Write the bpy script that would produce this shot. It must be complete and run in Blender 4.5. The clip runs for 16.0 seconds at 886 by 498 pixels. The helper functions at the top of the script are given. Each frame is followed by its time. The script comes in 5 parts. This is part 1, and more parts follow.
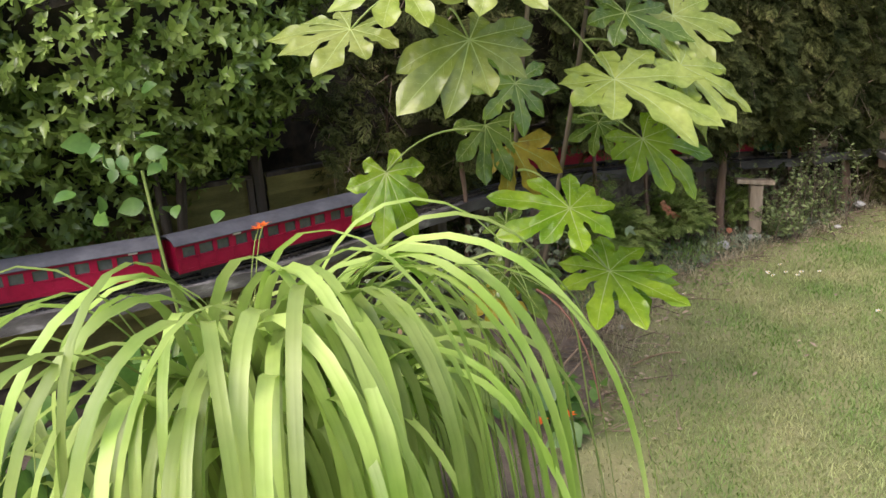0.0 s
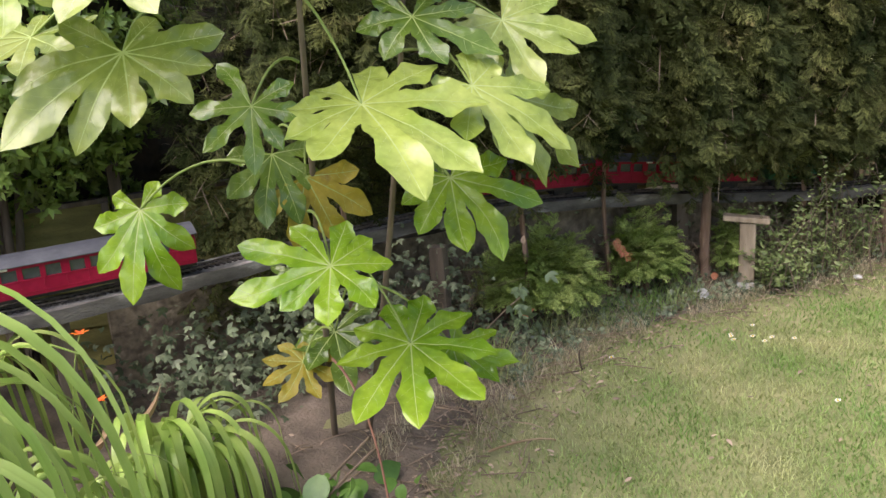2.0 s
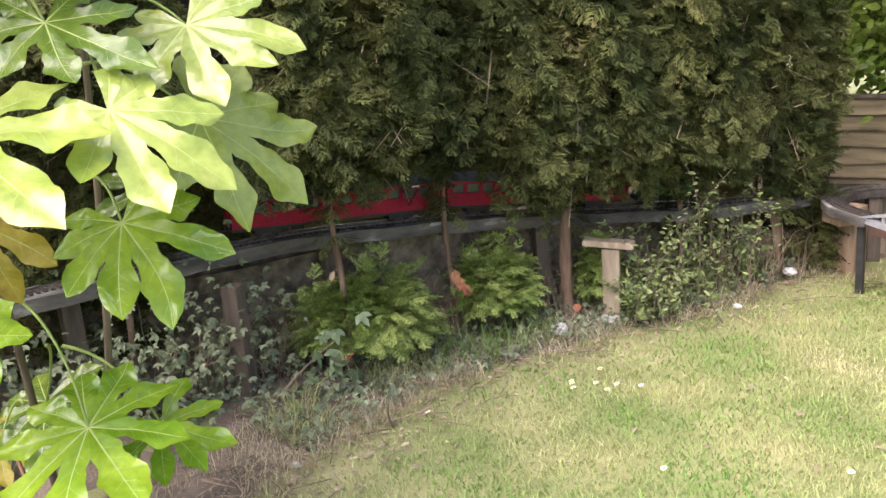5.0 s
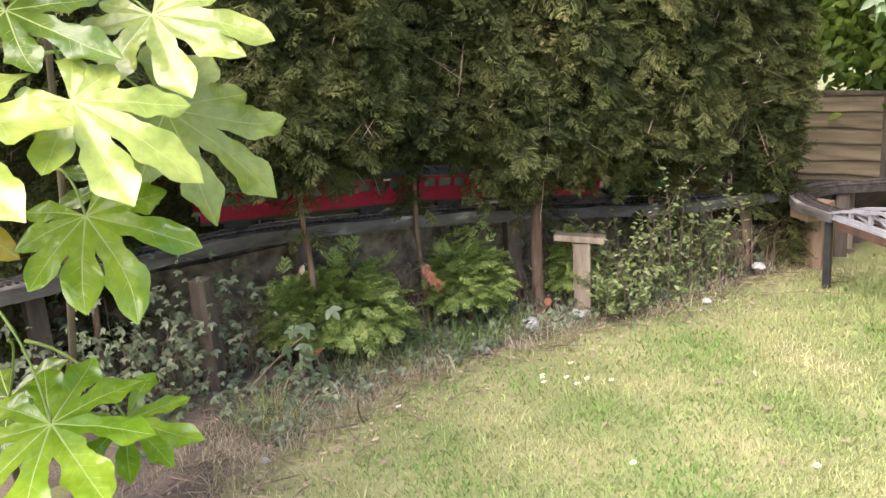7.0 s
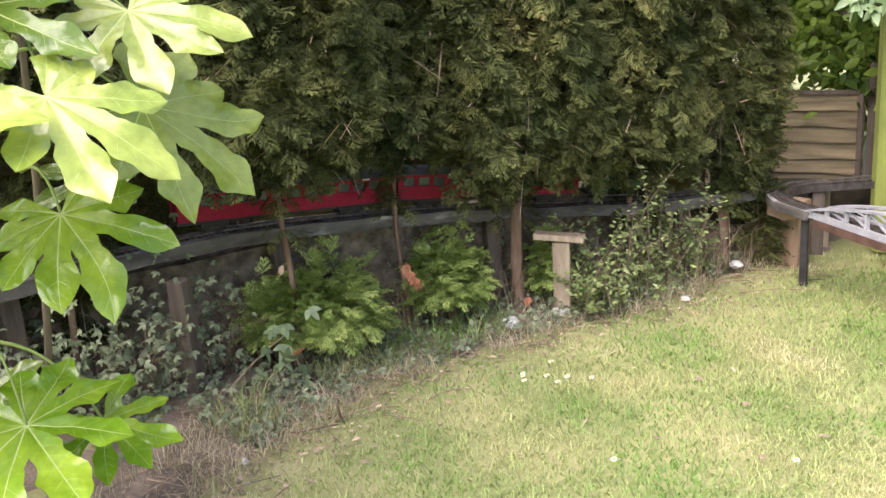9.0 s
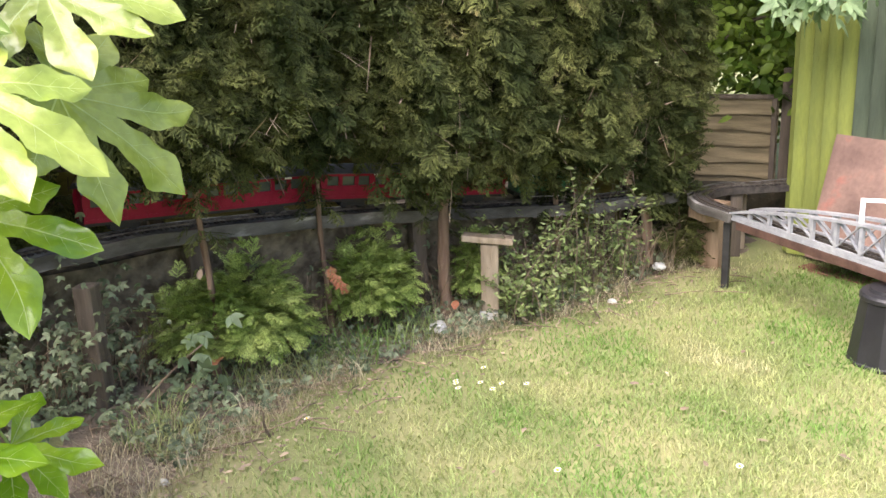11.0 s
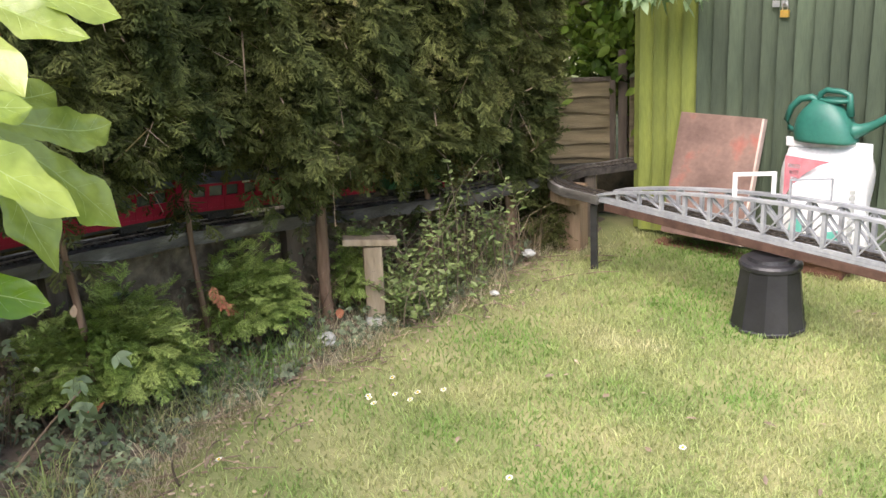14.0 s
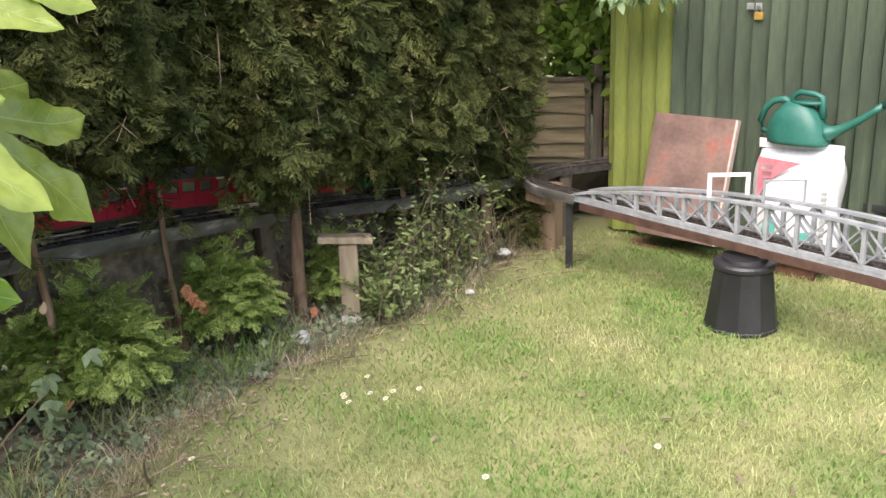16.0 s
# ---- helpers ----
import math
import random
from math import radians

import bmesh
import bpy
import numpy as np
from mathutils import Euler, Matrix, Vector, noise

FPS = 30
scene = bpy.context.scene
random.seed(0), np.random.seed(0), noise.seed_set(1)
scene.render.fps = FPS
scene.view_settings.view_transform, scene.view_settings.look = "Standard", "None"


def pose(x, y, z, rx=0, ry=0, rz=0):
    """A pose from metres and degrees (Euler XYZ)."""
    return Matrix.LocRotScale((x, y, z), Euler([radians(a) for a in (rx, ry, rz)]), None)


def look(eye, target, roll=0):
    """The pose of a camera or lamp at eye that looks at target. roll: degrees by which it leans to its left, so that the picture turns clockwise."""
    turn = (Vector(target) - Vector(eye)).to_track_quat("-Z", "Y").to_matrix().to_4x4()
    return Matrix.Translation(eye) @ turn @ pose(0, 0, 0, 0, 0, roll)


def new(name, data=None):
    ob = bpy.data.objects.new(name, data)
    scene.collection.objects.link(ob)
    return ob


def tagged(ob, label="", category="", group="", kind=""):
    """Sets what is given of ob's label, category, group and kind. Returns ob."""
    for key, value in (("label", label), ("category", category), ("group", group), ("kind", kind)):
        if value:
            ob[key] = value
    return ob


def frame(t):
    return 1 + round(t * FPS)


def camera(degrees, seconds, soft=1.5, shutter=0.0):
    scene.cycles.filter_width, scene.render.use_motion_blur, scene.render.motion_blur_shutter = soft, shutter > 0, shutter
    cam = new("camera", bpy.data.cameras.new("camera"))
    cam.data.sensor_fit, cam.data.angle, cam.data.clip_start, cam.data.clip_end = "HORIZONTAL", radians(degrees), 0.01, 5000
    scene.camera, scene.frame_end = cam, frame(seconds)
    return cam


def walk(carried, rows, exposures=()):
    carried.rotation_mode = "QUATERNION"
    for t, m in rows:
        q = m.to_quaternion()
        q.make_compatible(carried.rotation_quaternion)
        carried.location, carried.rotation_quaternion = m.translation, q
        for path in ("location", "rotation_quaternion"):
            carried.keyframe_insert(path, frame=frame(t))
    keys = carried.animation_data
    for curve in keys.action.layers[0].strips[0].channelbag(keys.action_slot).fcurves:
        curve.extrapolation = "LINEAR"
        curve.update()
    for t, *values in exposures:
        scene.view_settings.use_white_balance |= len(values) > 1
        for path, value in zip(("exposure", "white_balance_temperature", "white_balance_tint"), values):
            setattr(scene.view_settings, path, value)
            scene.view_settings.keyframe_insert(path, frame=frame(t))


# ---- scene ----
cam = camera(52.5, 16.0)

PATH = [
    (0, (0.536, -2.413, 1.682), (-0.445, -0.76, 1.13), -4.2),
    (0.5, (0.665, -1.991, 1.635), (-0.332, -0.338, 1.111), -3.4),
    (1, (0.828, -1.649, 1.616), (-0.235, -0.044, 1.074), -4.0),
    (1.5, (1.05, -1.37, 1.623), (-0.162, 0.13, 1.093), -4.6),
    (2, (1.173, -1.102, 1.59), (-0.083, 0.361, 1.061), -4.4),
    (2.5, (1.211, -0.814, 1.574), (-0.081, 0.618, 1.042), -4.0),
    (3, (1.334, -0.562, 1.546), (-0.029, 0.808, 1.031), -4.4),
    (3.5, (1.474, -0.367, 1.537), (-0.01, 0.873, 1.024), -4.7),
    (4, (1.495, -0.262, 1.523), (0.104, 1.077, 1.002), -4.0),
    (4.5, (1.458, -0.224, 1.522), (0.16, 1.207, 1.007), -4.6),
    (5, (1.415, -0.195, 1.522), (0.176, 1.284, 0.996), -5.1),
    (7.5, (1.41, -0.179, 1.521), (0.227, 1.339, 0.976), -4.4),
    (8, (1.413, -0.181, 1.518), (0.241, 1.345, 0.973), -4.4),
    (8.5, (1.415, -0.177, 1.521), (0.253, 1.356, 0.973), -4.4),
    (8.7, (1.412, -0.18, 1.514), (0.254, 1.357, 0.968), -4.4),
    (10.8, (1.271, -0.148, 1.489), (0.257, 1.485, 0.936), -2.9),
    (11, (1.219, -0.129, 1.485), (0.257, 1.533, 0.928), -2.5),
    (11.5, (1.103, -0.05, 1.465), (0.237, 1.663, 0.902), -2.3),
    (12, (0.984, -0.003, 1.472), (0.241, 1.762, 0.894), -3.2),
    (12.5, (0.873, -0.036, 1.476), (0.276, 1.78, 0.886), -4.0),
    (13, (0.773, -0.07, 1.492), (0.271, 1.77, 0.89), -4.1),
    (13.5, (0.74, -0.102, 1.498), (0.219, 1.733, 0.897), -3.8),
    (14, (0.735, -0.117, 1.501), (0.219, 1.719, 0.899), -3.3),
    (14.5, (0.721, -0.119, 1.501), (0.23, 1.724, 0.898), -2.8),
    (15, (0.721, -0.116, 1.497), (0.243, 1.73, 0.894), -2.6),
    (15.5, (0.718, -0.114, 1.495), (0.253, 1.735, 0.891), -2.6),
    (16, (0.717, -0.109, 1.495), (0.261, 1.742, 0.888), -2.4),
]
EXPOSURES = [(0.0, 0.50, 6450, 23), (1.0, 0.56, 6450, 22), (2.0, 0.84, 6450, 23), (3.0, 0.96, 6450, 25), (4.0, 1.25, 6450, 25), (5.0, 1.48, 6500, 26), (8.5, 1.52, 6500, 25), (11.0, 1.50, 6550, 21), (13.0, 1.25, 6550, 19), (16.0, 1.10, 6550, 18)]
walk(cam, [(t, look(eye, target, roll)) for t, eye, target, roll in PATH], EXPOSURES)

# ---- world, sun, exposure ----
SUN_ELEV, SUN_AZ = radians(56), radians(190)
world = bpy.data.worlds.new("world")
scene.world = world
world.use_nodes = True
wn = world.node_tree.nodes
sky = wn.new("ShaderNodeTexSky")
sky.sky_type = "NISHITA"
sky.sun_disc = False
sky.sun_elevation, sky.sun_rotation = SUN_ELEV, SUN_AZ
sky.dust_density, sky.air_density = 3.0, 1.2
wn["Background"].inputs["Strength"].default_value = 0.145
world.node_tree.links.new(sky.outputs[0], wn["Background"].inputs["Color"])
sun = new("sun", bpy.data.lights.new("sun", "SUN"))
sun.data.energy, sun.data.angle, sun.data.color = 2.9, radians(65), (1.0, 0.96, 0.89)
sun_from = Vector((math.sin(SUN_AZ) * math.cos(SUN_ELEV), math.cos(SUN_AZ) * math.cos(SUN_ELEV), math.sin(SUN_ELEV)))
sun.matrix_world = look(sun_from * 20, (0, 0, 0))

# ---- materials ----


def mat(name, c1, c2, scale=8.0, rough=0.6, bump=0.2, metal=0.0, island=0.0, thin=0.0, c3=None, obj=0.0, spec=0.5, fine=60.0, edge=(0.35, 0.65), stretch=None):
    """Two or three colours mixed by coarse and fine noise, with relief; island or obj: how far pieces differ in lightness; thin: light let through."""
    m = bpy.data.materials.new(name)
    m.use_nodes = True
    nt = m.node_tree
    n, l = nt.nodes, nt.links
    b = n["Principled BSDF"]
    tc = n.new("ShaderNodeTexCoord")
    src = tc.outputs["Object"]
    if stretch:
        mp = n.new("ShaderNodeMapping")
        mp.inputs["Scale"].default_value = stretch
        l.new(src, mp.inputs["Vector"])
        src = mp.outputs["Vector"]
    n1 = n.new("ShaderNodeTexNoise")
    n1.inputs["Scale"].default_value, n1.inputs["Detail"].default_value = scale, 4
    n2 = n.new("ShaderNodeTexNoise")
    n2.inputs["Scale"].default_value, n2.inputs["Detail"].default_value = fine, 5
    l.new(src, n1.inputs["Vector"]), l.new(src, n2.inputs["Vector"])
    ramp = n.new("ShaderNodeValToRGB")
    e = ramp.color_ramp.elements
    e[0].position, e[0].color = edge[0], (*c1, 1)
    e[1].position, e[1].color = edge[1], (*c2, 1)
    if c3:
        x = e.new(min(0.97, edge[1] + 0.14))
        x.color = (*c3, 1)
    l.new(n1.outputs["Fac"], ramp.inputs["Fac"])
    hsv = n.new("ShaderNodeHueSaturation")
    l.new(ramp.outputs["Color"], hsv.inputs["Color"])
    add = n.new("ShaderNodeMath")
    add.operation = "MULTIPLY_ADD"
    l.new(n2.outputs["Fac"], add.inputs[0])
    add.inputs[1].default_value, add.inputs[2].default_value = 0.5, 0.75
    last = add.outputs[0]
    for amount, kind in ((island, "ShaderNodeNewGeometry"), (obj, "ShaderNodeObjectInfo")):
        if amount:
            g = n.new(kind)
            a2 = n.new("ShaderNodeMath")
            a2.operation = "MULTIPLY_ADD"
            l.new(g.outputs["Random Per Island" if kind.endswith("Geometry") else "Random"], a2.inputs[0])
            a2.inputs[1].default_value, a2.inputs[2].default_value = amount, 1 - amount / 2
            a3 = n.new("ShaderNodeMath")
            a3.operation = "MULTIPLY"
            l.new(last, a3.inputs[0]), l.new(a2.outputs[0], a3.inputs[1])
            last = a3.outputs[0]
    l.new(last, hsv.inputs["Value"])
    l.new(hsv.outputs["Color"], b.inputs["Base Color"])
    b.inputs["Roughness"].default_value, b.inputs["Metallic"].default_value = rough, metal
    b.inputs["Specular IOR Level"].default_value = spec
    if bump:
        bp = n.new("ShaderNodeBump")
        bp.inputs["Strength"].default_value, bp.inputs["Distance"].default_value = bump, 0.01
        l.new(n2.outputs["Fac"], bp.inputs["Height"]), l.new(bp.outputs[0], b.inputs["Normal"])
    if thin:
        tr, mx = n.new("ShaderNodeBsdfTranslucent"), n.new("ShaderNodeMixShader")
        l.new(hsv.outputs["Color"], tr.inputs["Color"])
        mx.inputs[0].default_value = thin
        l.new(b.outputs[0], mx.inputs[1]), l.new(tr.outputs[0], mx.inputs[2])
        l.new(mx.outputs[0], n["Material Output"].inputs["Surface"])
    return m


M_LAWN = mat("lawn_soil", (0.16, 0.19, 0.065), (0.29, 0.28, 0.13), 2.2, 0.95, 0.6, c3=(0.36, 0.31, 0.19), fine=90)
M_GRASS = mat("grass_blades", (0.185, 0.325, 0.07), (0.43, 0.455, 0.20), 1.7, 0.6, 0, island=0.5, thin=0.35, c3=(0.66, 0.60, 0.39), fine=10, edge=(0.38, 0.60))
M_SOIL = mat("bed_soil", (0.115, 0.092, 0.068), (0.225, 0.178, 0.13), 6, 0.95, 0.9, fine=70, c3=(0.31, 0.25, 0.19))
M_LITTER = mat("dead_leaf", (0.20, 0.145, 0.095), (0.38, 0.295, 0.21), 9, 0.8, 0.3, island=0.9)
M_LITTER_RED = mat("red_dead_leaf", (0.34, 0.12, 0.06), (0.44, 0.20, 0.10), 20, 0.75, 0.3)
M_FATSIA = mat("fatsia_leaf", (0.105, 0.195, 0.024), (0.205, 0.31, 0.045), 5, 0.19, 0.22, obj=0.5, thin=0.2, fine=40, spec=0.65)
M_FATSIA_LIGHT = mat("young_fatsia_leaf", (0.235, 0.325, 0.050), (0.39, 0.455, 0.105), 5, 0.20, 0.22, obj=0.35, thin=0.28, fine=40, spec=0.75)
M_FATSIA_FRESH = mat("fresh_fatsia_leaf", (0.15, 0.30, 0.012), (0.29, 0.44, 0.030), 5, 0.20, 0.22, obj=0.3, thin=0.25, fine=40, spec=0.6)
M_FATSIA_YELLOW = mat("yellowed_leaf", (0.30, 0.26, 0.02), (0.42, 0.33, 0.03), 8, 0.5, 0.15, thin=0.35, c3=(0.16, 0.09, 0.03))
M_VEIN = mat("leaf_vein", (0.33, 0.43, 0.10), (0.42, 0.50, 0.16), 20, 0.45, 0)
M_PETIOLE = mat("petiole", (0.20, 0.30, 0.06), (0.30, 0.38, 0.10), 12, 0.5, 0.1)
M_STEM = mat("woody_stem", (0.10, 0.075, 0.05), (0.20, 0.16, 0.11), 14, 0.85, 0.6, stretch=(1, 1, 0.2))
M_BARK = mat("conifer_bark", (0.15, 0.092, 0.06), (0.30, 0.205, 0.14), 22, 0.9, 0.8, stretch=(1, 1, 0.12), c3=(0.42, 0.35, 0.29))
M_CYP = mat("cypress_spray", (0.040, 0.056, 0.015), (0.118, 0.130, 0.038), 3.5, 0.75, 0, island=1.2, thin=0.1, c3=(0.22, 0.17, 0.08), spec=0.2)
M_CYP_BRIGHT = mat("young_cypress_spray", (0.20, 0.30, 0.065), (0.41, 0.50, 0.155), 4.0, 0.6, 0, island=0.9, thin=0.15, spec=0.3)
M_TWIG = mat("dead_twig", (0.12, 0.09, 0.06), (0.30, 0.225, 0.15), 10, 0.9, 0.3, island=0.7)
# near-black: the shade deep in foliage and at the fence foot, as a colour
M_CORE = mat("shade_filler", (0.012, 0.012, 0.006), (0.035, 0.028, 0.014), 14, 0.95, 1.0, fine=40)
M_STRAP = mat("strap_leaf", (0.24, 0.39, 0.06), (0.47, 0.60, 0.17), 3, 0.34, 0.05, obj=0.8, thin=0.32, fine=10)
M_LOBED = mat("lobed_weed_leaf", (0.12, 0.18, 0.085), (0.22, 0.29, 0.15), 6, 0.5, 0.1, island=0.5, thin=0.2)
M_UNDERDECK = mat("underdeck_filler", (0.10, 0.08, 0.055), (0.26, 0.215, 0.15), 18, 0.95, 1.0, fine=45)
M_STRAW = mat("dry_grass", (0.30, 0.27, 0.15), (0.52, 0.46, 0.31), 6, 0.8, 0, island=0.7, thin=0.2)
M_CANE = mat("bramble_cane", (0.20, 0.085, 0.055), (0.30, 0.15, 0.10), 14, 0.7, 0.2)
M_STRAP_DRY = mat("dry_strap_leaf", (0.30, 0.20, 0.11), (0.44, 0.34, 0.20), 6, 0.7, 0.3, thin=0.2)
M_FLOWER = mat("orange_petal", (0.72, 0.10, 0.01), (0.85, 0.22, 0.02), 30, 0.5, 0, thin=0.3)
M_BROAD = mat("broad_leaf", (0.07, 0.17, 0.03), (0.14, 0.27, 0.05), 6, 0.4, 0.1, island=0.4, thin=0.2)
M_SHRUB = mat("shrub_leaf", (0.19, 0.30, 0.06), (0.38, 0.50, 0.13), 4, 0.24, 0.05, island=0.8, thin=0.25, c3=(0.52, 0.62, 0.22), spec=0.7)
M_IVY = mat("ivy_leaf", (0.10, 0.132, 0.070), (0.21, 0.25, 0.145), 7, 0.5, 0.05, island=0.8, thin=0.1, spec=0.3)
M_PRIVET = mat("variegated_leaf", (0.12, 0.18, 0.05), (0.28, 0.34, 0.13), 9, 0.45, 0, island=0.7, thin=0.25, spec=0.4)
M_TREE = mat("tree_leaf", (0.09, 0.17, 0.022), (0.29, 0.40, 0.065), 3, 0.45, 0, island=0.9, thin=0.45)
M_MAPLE = mat("pale_tree_leaf", (0.20, 0.32, 0.14), (0.30, 0.42, 0.22), 6, 0.45, 0.05, island=0.3, thin=0.3)
M_DECK = mat("weathered_timber", (0.06, 0.056, 0.048), (0.15, 0.142, 0.125), 5, 0.85, 0.5, stretch=(1, 1, 3), c3=(0.42, 0.41, 0.38), edge=(0.34, 0.60))
M_FELT = mat("mineral_felt", (0.08, 0.08, 0.078), (0.24, 0.235, 0.215), 18, 0.9, 0.6, c3=(0.5, 0.49, 0.43), fine=150)
M_POSTWOOD = mat("timber_post", (0.20, 0.13, 0.075), (0.36, 0.26, 0.17), 9, 0.8, 0.4, stretch=(2, 2, 0.25))
M_POSTGREY = mat("weathered_post", (0.22, 0.17, 0.11), (0.38, 0.31, 0.22), 9, 0.85, 0.5, stretch=(2, 2, 0.25))
M_RAIL = mat("rail_metal", (0.16, 0.13, 0.10), (0.30, 0.27, 0.23), 30, 0.4, 0.1, metal=0.8)
M_SLEEPER = mat("sleeper", (0.03, 0.026, 0.022), (0.07, 0.06, 0.05), 30, 0.7, 0.2)
M_BRIDGE = mat("painted_steel_grey", (0.25, 0.262, 0.275), (0.36, 0.375, 0.39), 14, 0.45, 0.12, c3=(0.46, 0.47, 0.48))
M_BRIDGE_WHITE = mat("white_painted_bar", (0.74, 0.74, 0.72), (0.82, 0.82, 0.80), 14, 0.45, 0.05)
M_RUST = mat("rust_brown_beam", (0.055, 0.027, 0.018), (0.11, 0.06, 0.042), 9, 0.8, 0.4)
M_BLACK = mat("black_plastic", (0.014, 0.014, 0.016), (0.03, 0.03, 0.033), 6, 0.42, 0.08)
M_BLACKPAINT = mat("black_painted_wood", (0.012, 0.012, 0.013), (0.03, 0.03, 0.03), 20, 0.5, 0.2)
M_SHED = mat("green_stained_board", (0.033, 0.050, 0.030), (0.072, 0.098, 0.058), 5, 0.72, 0.4, obj=0.45, stretch=(3, 3, 0.35), c3=(0.17, 0.19, 0.135), edge=(0.35, 0.62))
M_SHED_MOSS = mat("algae_covered_board", (0.09, 0.115, 0.03), (0.20, 0.235, 0.045), 3, 0.75, 0.35, obj=0.6, stretch=(2, 2, 0.35), c3=(0.12, 0.14, 0.055), edge=(0.32, 0.55))
M_ROOF = mat("roof_felt", (0.05, 0.055, 0.05), (0.10, 0.10, 0.09), 8, 0.9, 0.5)
M_FENCE = mat("waney_board", (0.125, 0.10, 0.052), (0.25, 0.20, 0.11), 5, 0.8, 0.4, obj=0.3, stretch=(0.5, 1, 5))
M_FENCE_MOSS = mat("mossy_waney_board", (0.15, 0.135, 0.04), (0.28, 0.25, 0.075), 4, 0.85, 0.4, obj=0.5, stretch=(0.5, 1, 4))
M_FENCEPOST = mat("dark_fence_post", (0.07, 0.055, 0.04), (0.15, 0.12, 0.09), 8, 0.85, 0.4, stretch=(2, 2, 0.3))
M_SLAB = mat("red_paving", (0.135, 0.085, 0.068), (0.235, 0.15, 0.12), 5, 0.85, 0.35, c3=(0.38, 0.12, 0.085), fine=45, edge=(0.34, 0.58))
M_SLABEDGE = mat("pale_paving_edge", (0.50, 0.38, 0.32), (0.62, 0.50, 0.44), 12, 0.85, 0.3)
M_BRICK = mat("red_brick", (0.17, 0.07, 0.05), (0.28, 0.14, 0.10), 9, 0.9, 0.5, obj=0.5)
M_BAG = mat("white_plastic_sack", (0.78, 0.79, 0.80), (0.86, 0.86, 0.86), 6, 0.35, 0.05)
M_BAGRED = mat("red_print", (0.50, 0.17, 0.20), (0.60, 0.26, 0.28), 12, 0.4, 0)
M_BAGGREY = mat("grey_print", (0.35, 0.37, 0.36), (0.45, 0.47, 0.45), 12, 0.4, 0)
M_BAGTEAL = mat("teal_print", (0.10, 0.42, 0.34), (0.16, 0.50, 0.42), 12, 0.4, 0)
M_CAN = mat("green_plastic", (0.018, 0.12, 0.09), (0.032, 0.16, 0.12), 6, 0.40, 0.05)
M_CANDARK = mat("dark_green_plastic", (0.02, 0.06, 0.05), (0.03, 0.09, 0.07), 6, 0.4, 0.05)
M_BRASS = mat("brass", (0.62, 0.38, 0.07), (0.75, 0.48, 0.12), 10, 0.35, 0.05, metal=0.6)
M_STEEL = mat("galvanised_steel", (0.40, 0.41, 0.42), (0.58, 0.58, 0.58), 20, 0.45, 0.1, metal=0.7)
M_RED = mat("crimson_paint", (0.26, 0.004, 0.028), (0.33, 0.010, 0.042), 10, 0.5, 0.03, spec=0.25)
M_COACHROOF = mat("grey_coach_roof", (0.06, 0.064, 0.075), (0.11, 0.115, 0.13), 10, 0.6, 0.1)
M_UNDER = mat("black_underframe", (0.012, 0.012, 0.012), (0.028, 0.026, 0.025), 10, 0.6, 0.1)
M_CREAM = mat("cream_paint", (0.70, 0.68, 0.60), (0.78, 0.76, 0.70), 10, 0.5, 0.05)
M_LOCO = mat("green_enamel", (0.015, 0.12, 0.05), (0.03, 0.18, 0.08), 10, 0.3, 0.03)
M_PETALWHITE = mat("white_petal", (0.80, 0.80, 0.78), (0.85, 0.85, 0.83), 20, 0.5, 0, thin=0.2)
M_YOLK = mat("yellow_disc", (0.70, 0.48, 0.03), (0.80, 0.58, 0.06), 20, 0.6, 0)
M_STONE = mat("pale_stone", (0.36, 0.37, 0.33), (0.52, 0.52, 0.48), 14, 0.9, 0.6)
M_GLASS = mat("dark_pane", (0.06, 0.07, 0.07), (0.10, 0.115, 0.11), 6, 0.08, 0)

# ---- helpers for shapes ----


def mesh_ob(name, verts, faces, material, parent=None, smooth=False):
    me = bpy.data.meshes.new(name)
    me.from_pydata([tuple(v) for v in verts], [], faces)
    me.materials.append(material)
    if smooth:
        me.polygons.foreach_set("use_smooth", [True] * len(me.polygons))
    ob = new(name, me)
    ob.parent = parent
    return ob


def quick_mesh(name, verts, loops, starts, totals, material, parent=None, smooth=False):
    """A large mesh straight from arrays."""
    me = bpy.data.meshes.new(name)
    me.vertices.add(len(verts))
    me.vertices.foreach_set("co", np.asarray(verts, np.float32).ravel())
    me.loops.add(len(loops))
    me.loops.foreach_set("vertex_index", np.asarray(loops, np.int32))
    me.polygons.add(len(starts))
    me.polygons.foreach_set("loop_start", np.asarray(starts, np.int32))
    me.polygons.foreach_set("loop_total", np.asarray(totals, np.int32))
    me.update(calc_edges=True)
    me.materials.append(material)
    if smooth:
        me.polygons.foreach_set("use_smooth", [True] * len(me.polygons))
    ob = new(name, me)
    ob.parent = parent
    return ob


def scatter(name, templates, mats, material, parent=None, smooth=False):
    """Joins many copies of small quad templates (verts, quads) at 4x4 numpy matrices into one mesh."""
    vs, fs, at = [], [], 0
    for k, m in enumerate(mats):
        tv, tq = templates[k % len(templates)]
        vs.append(tv @ m[:3, :3].T + m[:3, 3])
        fs.append(tq + at)
        at += len(tv)
    v, f = np.concatenate(vs), np.concatenate(fs)
    n = f.shape[1]
    return quick_mesh(name, v, f.ravel(), np.arange(len(f)) * n, np.full(len(f), n), material, parent, smooth)


